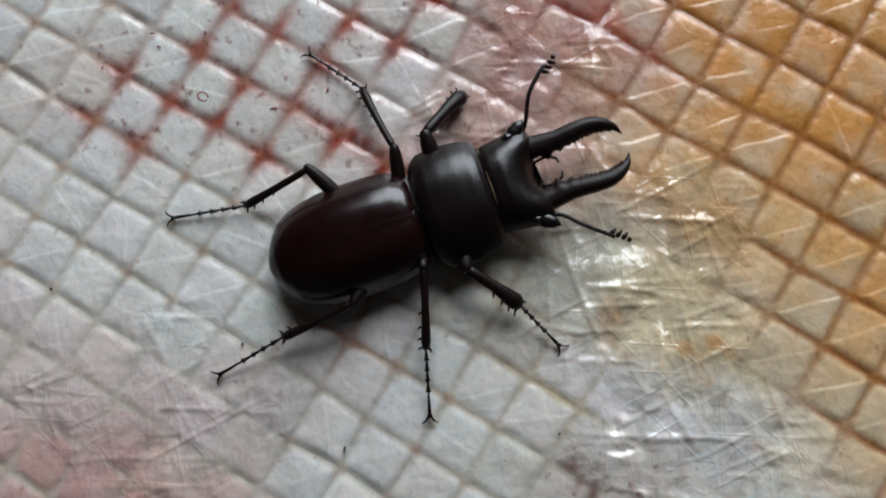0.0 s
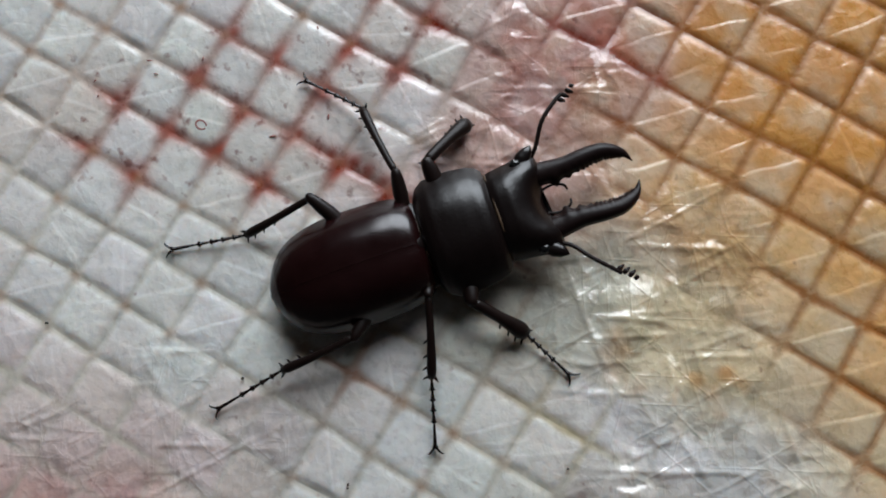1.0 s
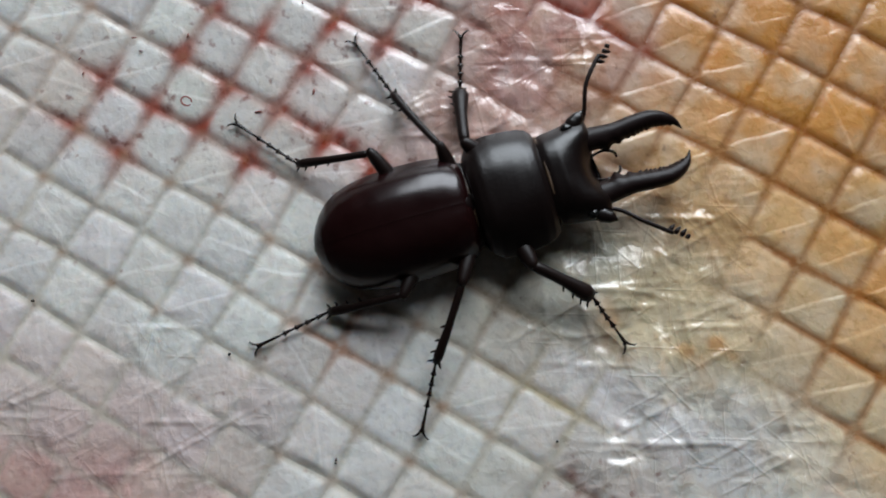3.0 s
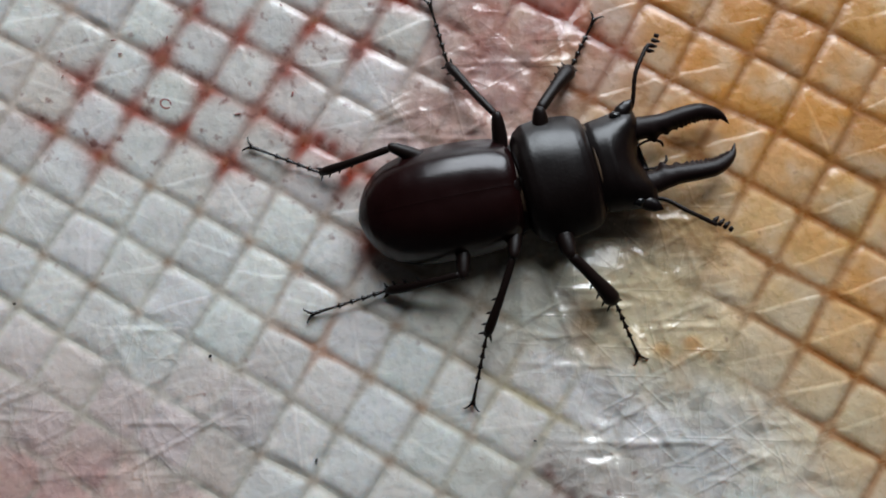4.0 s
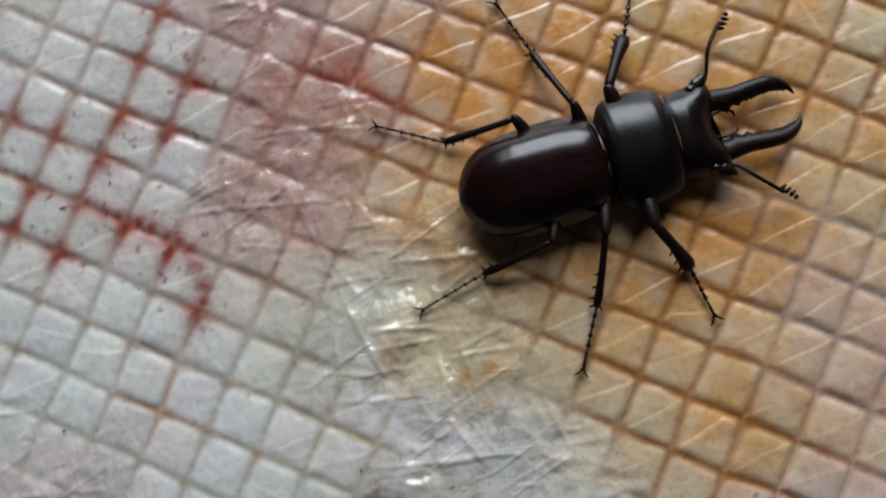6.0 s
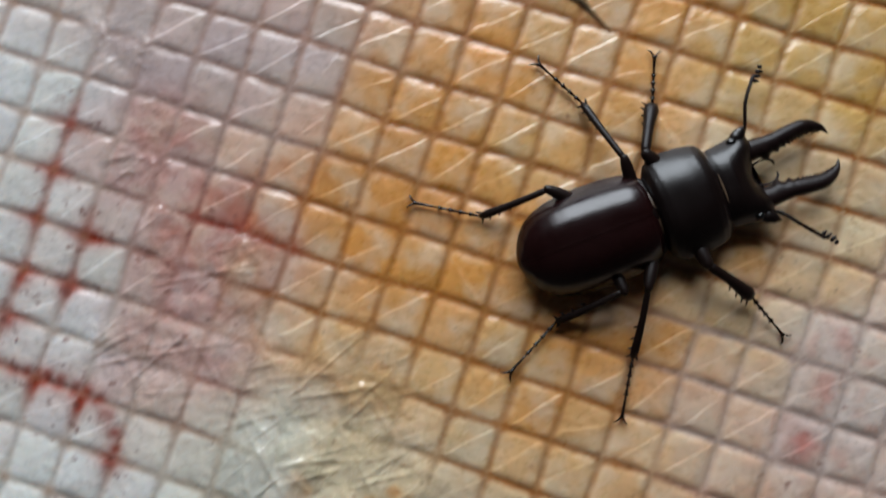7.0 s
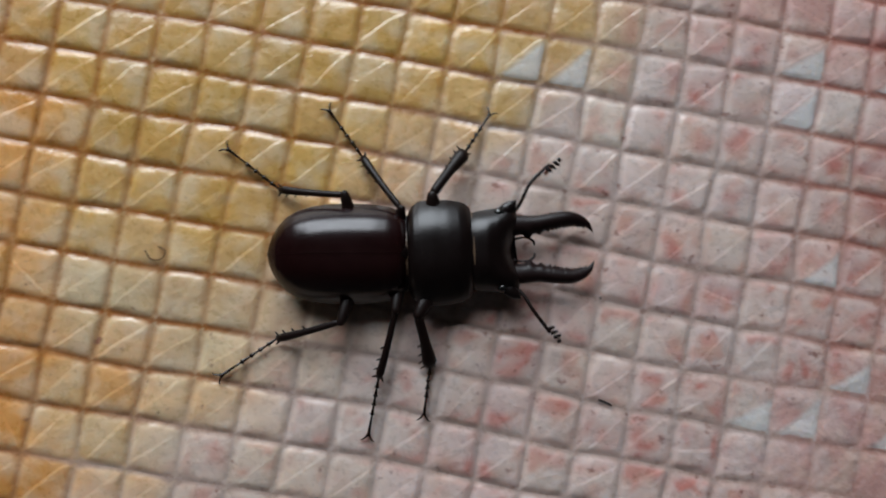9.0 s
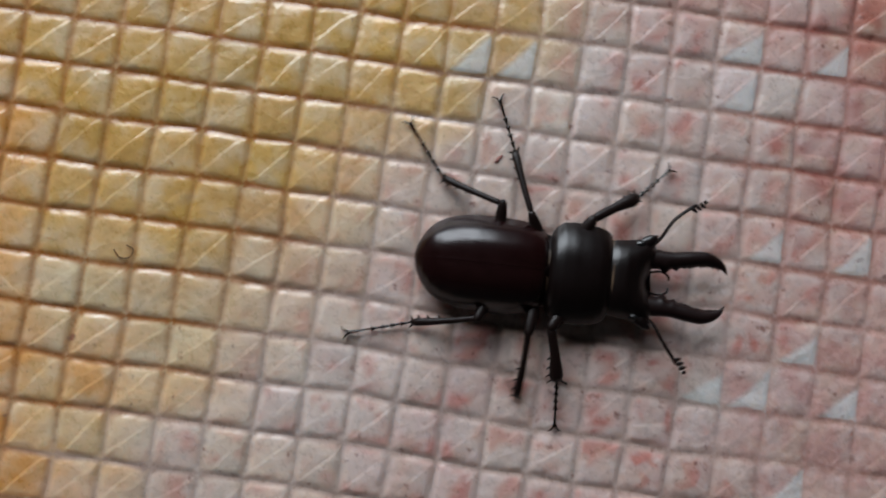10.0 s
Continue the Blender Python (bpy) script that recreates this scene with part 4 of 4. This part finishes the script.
strand("dry_strip", [(7.37, 9.94, 0.05), (7.72, 10.05, 0.05), (8.09, 10.27, 0.12), (8.77, 10.38, 0.15), (9.33, 10.41, 0.15), (9.90, 10.40, 0.15), (10.23, 10.23, 0.12), (10.68, 9.98, 0.05)], [0.12, 0.3, 0.5, 0.75, 0.7, 0.6, 0.35, 0.1], HAIR, "brown curved dry strip lying across the mat")
strand("fibre", [(14.6, 9.3, 0.1), (14.75, 9.15, 0.15), (14.95, 9.18, 0.15), (15.0, 9.35, 0.2), (14.85, 9.42, 0.15)], 0.14, TAN, "small curled brown fibre on the mat")
strand("straw_bit", [(24.0, 7.9, 0.2), (24.12, 7.88, 0.22), (24.28, 7.83, 0.2)], 0.22, DIRT, "short black bit of stalk on the mat")
ring = [(-0.5 + 0.1 * math.cos(a), -0.63 + 0.075 * math.sin(a), 0.0) for a in [math.radians(20 + 33 * k) for k in range(11)]]
strand("dye_ring", ring, 0.16, RUST, "small dried reddish ring mark on a white square")

build_mat()


def motions():
    """The beetle's way over the mat and the steps of its legs."""
    # seconds, x and y of the waist in millimetres, heading in degrees
    BODY_ROWS = [
        (0, 36.6, -4.9, 50.0),
        (0.5, 36.5, -4.7, 49.0),
        (1, 36.6, -4.4, 49.3),
        (1.5, 37.4, -3.7, 48.1),
        (2, 38.1, -1.5, 45.8),
        (2.5, 41.1, -0.2, 45.1),
        (2.7, 41.7, -0.1, 46.7),
        (3.8, 50.3, 8.5, 40.4),
        (4, 51.2, 9.0, 40.6),
        (4.5, 59.5, 15.9, 34.3),
        (5, 66.2, 23.0, 34.7),
        (5.5, 75.0, 29.7, 36.5),
        (5.7, 81.2, 33.7, 37.3),
        (6.8, 106.8, 55.9, 41.4),
        (7, 112.3, 60.7, 38.7),
        (7.5, 127.9, 72.6, 33.3),
        (8, 142.7, 79.4, 21.6),
        (8.5, 159.9, 85.5, 20.2),
        (9, 177.8, 91.0, 10.2),
        (9.5, 194.1, 91.0, 2.1),
        (10, 211.5, 90.8, 1.5),
    ]
    LEG_ROWS = {}
    LEG_ROWS["left_front"] = [
        (0, 4.8, 11.6, 11.2, 15.6, 5.8, 12.9),
        (0.5, 4.8, 11.3, 10.9, 15.4, 5.6, 12.5),
        (1, 4.1, 11.5, 10.7, 15.2, 5.1, 12.6),
        (1.5, 4, 11.4, 9.5, 15.6, 4.8, 12.3),
        (2, 3, 10.9, 7.1, 15.5, 10, 24),
        (2.5, 1.7, 8.9, 3.9, 16.3, 8.5, 25.6),
        (2.7, 1.4, 8.6, 3.4, 16.2, 7, 27.5),
        (3.8, 1, 10.1, 1.6, 19.9, 3.1, 28.6),
        (4, 5, 10.5, 11.4, 16.8, 15.4, 22.1),
        (4.5, 1.9, 9.9, 4.3, 17.8, 6.2, 25.2),
        (5, 2.3, 10.5, 3.3, 19, 6.1, 27.8),
    ]
    LEG_ROWS["left_front"] += [
        (5.5, 4.5, 10.3, 7.6, 17.4, 11.3, 25.2),
        (5.7, 2.9, 10.2, 7.4, 18.9, 10.6, 26.8),
        (6.8, 5.6, 11.6, 14.3, 17.6, 20.7, 25.7),
        (7, 2, 10.1, 6.9, 17.2, 11.6, 27.1),
        (7.5, 5.5, 11.4, 13.3, 17.5, 19.4, 25.4),
        (8, 3.2, 10.7, 7.7, 18.2, 12.3, 27.2),
        (8.5, 4.3, 10.4, 10.1, 18.4, 12.1, 24.1),
        (9, 4.3, 10.2, 10.7, 18.7, 16.3, 27.5),
        (9.5, 2.7, 10.4, 6.6, 19.5, 9.7, 30.3),
        (10, 7.1, 10.2, 16.8, 16.2, 23.9, 24),
    ]
    LEG_ROWS["left_middle"] = [
        (0, -0.4, 11, -2, 21.7, -8.2, 31.2),
        (0.5, -0.6, 11.2, -2.4, 23, -9.1, 30.3),
        (1, -0.8, 11.4, -2.6, 23.6, -9.1, 30.6),
        (1.5, -0.7, 11.6, -3.5, 22.1, -10.3, 30.5),
        (2, -0.9, 12.5, -4.4, 21.7, -9.5, 31),
        (2.5, -1.9, 10.4, -7.5, 18.6, -13.7, 31.4),
        (2.7, -3, 9.1, -7.9, 19.3, -14.1, 31.4),
        (3.8, -0.6, 10.9, -2.8, 19, -2.6, 31.2),
        (4, -1.3, 11, -5.7, 19.6, -7.7, 32.3),
        (4.5, -0.3, 9.7, -3.2, 17.9, -4.1, 27.5),
        (5, -2, 7.9, -2.8, 17.1, -5.3, 25.8),
    ]
    LEG_ROWS["left_middle"] += [
        (5.5, -2.3, 9, -3.7, 14.7, -7.3, 22.5),
        (5.7, -1.9, 9.5, -4.3, 19.5, -6.9, 28.3),
        (6.8, -3.7, 9.9, -8.3, 21, -12.7, 33.3),
        (7, -1.6, 10.5, -3.4, 20.2, -8.1, 31.3),
        (7.5, -3.8, 10.6, -10.9, 22, -14.6, 30.9),
        (8, -2.1, 9.5, -4.2, 19.4, -6.9, 28.5),
        (8.5, -2.9, 11, -9.9, 24.4, -12.7, 30.8),
        (9, -1.1, 7.7, -7.2, 16.2, -16.5, 29.3),
        (9.5, -2.1, 10.3, -4.8, 21.3, -8.9, 32.4),
        (10, -4.1, 9.7, -8.3, 21.8, -12.6, 33),
    ]
    LEG_ROWS["left_hind"] = [
        (0, -13.8, 12.5, -25.8, 11.4, -39.7, 14),
        (0.5, -13.7, 12.3, -26.1, 10.4, -40.1, 12.8),
        (1, -14.1, 12.1, -26.1, 10.9, -40.3, 13.1),
        (1.5, -15.4, 12, -27.7, 10.2, -41.5, 12.6),
        (2, -18, 10.4, -30.1, 8.1, -43.8, 10.4),
        (2.5, -11.8, 11.9, -23.5, 15.3, -33.7, 25),
        (2.7, -11.4, 11.8, -21.7, 15.4, -30.9, 27.3),
        (3.8, -15.4, 10.5, -26.8, 10, -38.4, 16.9),
        (4, -17.4, 9.5, -28.5, 9, -40.7, 16.1),
        (4.5, -13.5, 11.3, -24.8, 11.9, -36.7, 17.5),
        (5, -11.7, 10.8, -23.6, 9, -33.9, 14),
    ]
    LEG_ROWS["left_hind"] += [
        (5.5, -10.7, 10.3, -20.4, 10.9, -32, 16.6),
        (5.7, -13.3, 10, -23.7, 10.4, -35.3, 16),
        (6.8, -8.8, 11, -19.6, 11.8, -30.1, 18.9),
        (7, -15.4, 10.2, -26.4, 10.3, -37.9, 17),
        (7.5, -11.8, 11.8, -22.9, 15.2, -31.7, 24.4),
        (8, -11.4, 10.9, -20.4, 10.7, -33.1, 15.9),
        (8.5, -14.3, 9.8, -26.2, 10.4, -32.9, 15.1),
        (9, -10.9, 10.2, -22.2, 11.6, -31.6, 18.5),
        (9.5, -12.4, 11.6, -23.1, 12.2, -33.1, 18.8),
        (10, -9.6, 11.1, -19.2, 14.6, -28, 24.6),
    ]
    LEG_ROWS["right_hind"] = [
        (0, -13.8, -9.1, -26.8, -10.4, -41.1, -13),
        (0.5, -13.7, -9.7, -26.5, -11.2, -41.2, -14),
        (1, -14.2, -9.6, -27.6, -10.8, -41.3, -13.6),
        (1.5, -14.8, -10.1, -27.7, -11.3, -41, -14.1),
        (2, -12.3, -10.2, -24.3, -10.9, -37.4, -13.3),
        (2.5, -14, -9.4, -26.2, -8.6, -39.5, -11.6),
        (2.7, -14.7, -9.8, -26.6, -8.3, -39.8, -10.5),
        (3.8, -9.9, -10.7, -21.8, -11.6, -33.8, -13.6),
        (4, -10.8, -11, -21.7, -11, -34.5, -12.2),
        (4.5, -10.3, -10.8, -21.4, -11.4, -32.9, -16.8),
        (5, -15.1, -10.6, -27.9, -11.6, -35.5, -14),
    ]
    LEG_ROWS["right_hind"] += [
        (5.5, -15.4, -10.9, -26.8, -12.3, -39.8, -16.9),
        (5.7, -10.9, -10.7, -22.8, -12.2, -33.9, -14.2),
        (6.8, -15.2, -9.7, -27.5, -11.8, -38.7, -16.7),
        (7, -9.7, -10.2, -19.6, -11.2, -30.7, -16),
        (7.5, -12.3, -9.8, -24.1, -11.2, -35.9, -16.5),
        (8, -13.1, -10.8, -23.8, -12.7, -36.3, -18.8),
        (8.5, -9.5, -9.7, -20.1, -11.7, -31.7, -16.4),
        (9, -11.6, -11.7, -23.1, -14.8, -34.2, -22),
        (9.5, -9.7, -10.7, -20.9, -13.7, -31.4, -21.2),
        (10, -11.9, -10, -22.9, -12.1, -34.9, -15.4),
    ]
    LEG_ROWS["right_middle"] = [
        (0, -2.2, -7.4, -6.5, -20.7, -9.8, -31.9),
        (0.5, -2.1, -7.9, -6.2, -21.5, -9.4, -32.3),
        (1, -2.1, -7.2, -6.3, -20.7, -9.7, -32.2),
        (1.5, -2.6, -7.6, -6.9, -20.6, -10.4, -32.5),
        (2, -4.9, -9.8, -10.7, -20.6, -14, -32.3),
        (2.5, -5.4, -8.8, -12.6, -18.8, -18.5, -30.4),
        (2.7, -5, -10.2, -12.7, -20.7, -19, -30.2),
        (3.8, -3.9, -11.9, -9.6, -21.7, -12.3, -33.2),
        (4, -3, -9.7, -9.5, -21, -14.1, -32.1),
        (4.5, -4.3, -10.2, -11.6, -22.1, -15.6, -30.8),
        (5, -3.4, -11.8, -8.9, -20.5, -13.3, -30.1),
    ]
    LEG_ROWS["right_middle"] += [
        (5.5, -2.1, -12.2, -4.2, -20.6, -7, -31.3),
        (5.7, -4.5, -12.2, -7.9, -20.4, -13.6, -30.8),
        (6.8, -1.5, -9.4, -5.1, -20.2, -9.5, -30.4),
        (7, -5.8, -11.2, -10.6, -19.7, -17.2, -30.8),
        (7.5, -1, -10.2, -3.7, -16.5, -7.1, -22.7),
        (8, -2.4, -10, -5.8, -21.3, -8.6, -31.5),
        (8.5, -1.4, -8.1, -5, -18.4, -8.5, -24.9),
        (9, -2.2, -9.9, -5.3, -21.9, -7.4, -33.2),
        (9.5, -4.8, -12.1, -9.6, -22.1, -12.3, -32.3),
        (10, -2.5, -11.7, -2.7, -18.2, -3.4, -22.7),
    ]
    LEG_ROWS["right_front"] = [
        (0, 3.8, -10, 9.7, -17.8, 14, -27.1),
        (0.5, 4.1, -10.5, 9.9, -18.1, 14.2, -27.2),
        (1, 3.6, -10.5, 9.7, -17.6, 14.7, -27.2),
        (1.5, 3.4, -11.3, 9, -17.8, 14.2, -26.7),
        (2, 1.7, -8.7, 8.1, -13.8, 9.8, -23.4),
        (2.5, 6.7, -10.9, 14.2, -18.3, 18.8, -26.9),
        (2.7, 5.7, -11.4, 13, -17.8, 17.1, -27.2),
        (3.8, 5.6, -10.5, 13.6, -18.6, 14.9, -27.7),
        (4, 5, -11.3, 10.4, -19.4, 12.3, -27.8),
        (4.5, 5.2, -11.7, 12.1, -18.2, 9.3, -27.5),
        (5, 5, -13, 11.9, -17, 14.3, -21.7),
    ]
    LEG_ROWS["right_front"] += [
        (5.5, 2.5, -11.3, 6.6, -18.6, 10.7, -22.5),
        (5.7, 4.8, -13.1, 8.6, -19.2, 10.8, -28.6),
        (6.8, 2.1, -11.5, 4.7, -19.6, 6.9, -29.4),
        (7, 4.9, -11.2, 10.6, -19, 14.1, -28.6),
        (7.5, 1.7, -9.6, 3.1, -18.8, 4.7, -28.7),
        (8, 3.7, -9.9, 7.6, -18.4, 9.4, -23.8),
        (8.5, 4.1, -9.4, 7.2, -19.3, 8.8, -29.1),
        (9, 1.7, -10.9, 3.7, -19.5, 2.6, -29.2),
        (9.5, 4.2, -12, 9.5, -18.9, 10.9, -29.2),
        (10, 1.5, -10.3, 4.2, -20.6, 4.9, -28.9),
    ]
    walk(beetle, [(t, pose(x * MM, y * MM, 0, 0, 0, a)) for t, x, y, a in BODY_ROWS])

    # nod and turn of thorax and head: seconds, degrees up, degrees to the left
    nods = [(0, 1, 0), (1, 1, 0), (2, 1, 0), (2.5, 0, 0), (4, -3, 3.5), (4.5, -4, 1), (5, -5, 1), (5.5, -4, 0), (7, -3, 0), (7.5, -3, 0), (8, -3, 2), (8.5, -3, 1), (9, -2, 2), (9.5, -1, 1), (10, 0, 0)]
    hinge = Matrix.Translation(Vector((1.0, 0, 4.0)) * MM)

    def nod(t):
        up, left = [float(np.interp(t, [n[0] for n in nods], [n[k] for n in nods])) for k in (1, 2)]
        return hinge @ pose(0, 0, 0, 0, -up, left) @ hinge.inverted()

    for ob in FOREPARTS:
        walk(ob, [(n[0], nod(n[0])) for n in nods])

    # the mandibles close and open: seconds, degrees inwards
    bites = [(0, 3), (1, 3), (2, 2), (2.7, 2), (4, 3), (5.5, 4), (7, 0), (8.5, 0), (9, -1), (10, -2)]
    for s, ob in MANDIBLES.items():
        root = Matrix.Translation(Vector((18.0 * SHORT, s * 4.3, 4.0)) * MM)
        walk(ob, [(t, nod(t) @ root @ pose(0, 0, 0, 0, 0, -s * a) @ root.inverted()) for t, a in bites])

    # sway of the antennae: seconds, degrees of the left and of the right one
    sway = [(0, 7, 6), (0.5, 7, 3), (1, 0, 0), (1.5, -3, -2), (2, -5, -3), (2.5, 5, 4), (4, 14, 7), (5.5, 14, 4), (7.5, 13, -3), (8.5, 8, 0), (9.5, 5, -14), (10, 4, -5)]
    for s, column in ((1, 1), (-1, 2)):
        ant, root = ANTENNAE[s]
        walk(ant, [(row[0], nod(row[0]) @ pose(*root, 0, 0, row[column])) for row in sway])

    def along(p, q):
        """The pose at p whose x axis points to q, upright."""
        x = (q - p).normalized()
        y = Vector((0, 0, 1)).cross(x).normalized()
        z = x.cross(y)
        m = Matrix((x, y, z)).transposed().to_4x4()
        m.translation = p
        return m

    # per leg: seconds, then knee, ankle and foot tip on the plan, in the beetle's own space
    for name, rows in LEG_ROWS.items():
        pair, s, thigh, shin, foot = LEGS[name]
        fl, tl, sl = LENGTHS[pair]
        hip = Vector((HIPS[pair][0], s * HIPS[pair][1], HIPS[pair][2])) * MM
        times = [r[0] for r in rows]
        steps = {thigh: [], shin: [], foot: []}
        for k in range(101):
            t = k / 10
            kx, ky, ax, ay, px, py = [float(np.interp(t, times, [r[c] for r in rows])) for c in range(1, 7)]
            knee = Vector((kx, ky, 5.2)) * MM
            flat = math.hypot(ax - kx, ay - ky)
            fall = min(max(math.sqrt(max(tl * tl - flat * flat, 0)), 2.6), 4.2)
            reach = math.sqrt(tl * tl - fall * fall)
            ankle = knee + Vector(((ax - kx) / flat * reach, (ay - ky) / flat * reach, -fall)) * MM
            off = Vector((px, py, 0)) * MM - Vector((ankle.x, ankle.y, 0))
            drop = 5.2 - fall - 0.45
            off = off.normalized() * math.sqrt(sl * sl - drop * drop) * MM
            tip = ankle + Vector((off.x, off.y, -drop * MM))
            shin_pose = along(knee, ankle)
            steps[thigh].append((t, along(knee, hip)))
            steps[shin].append((t, shin_pose))
            steps[foot].append((t, shin_pose.inverted() @ along(ankle, tip)))
        for ob, poses in steps.items():
            walk(ob, poses)


motions()
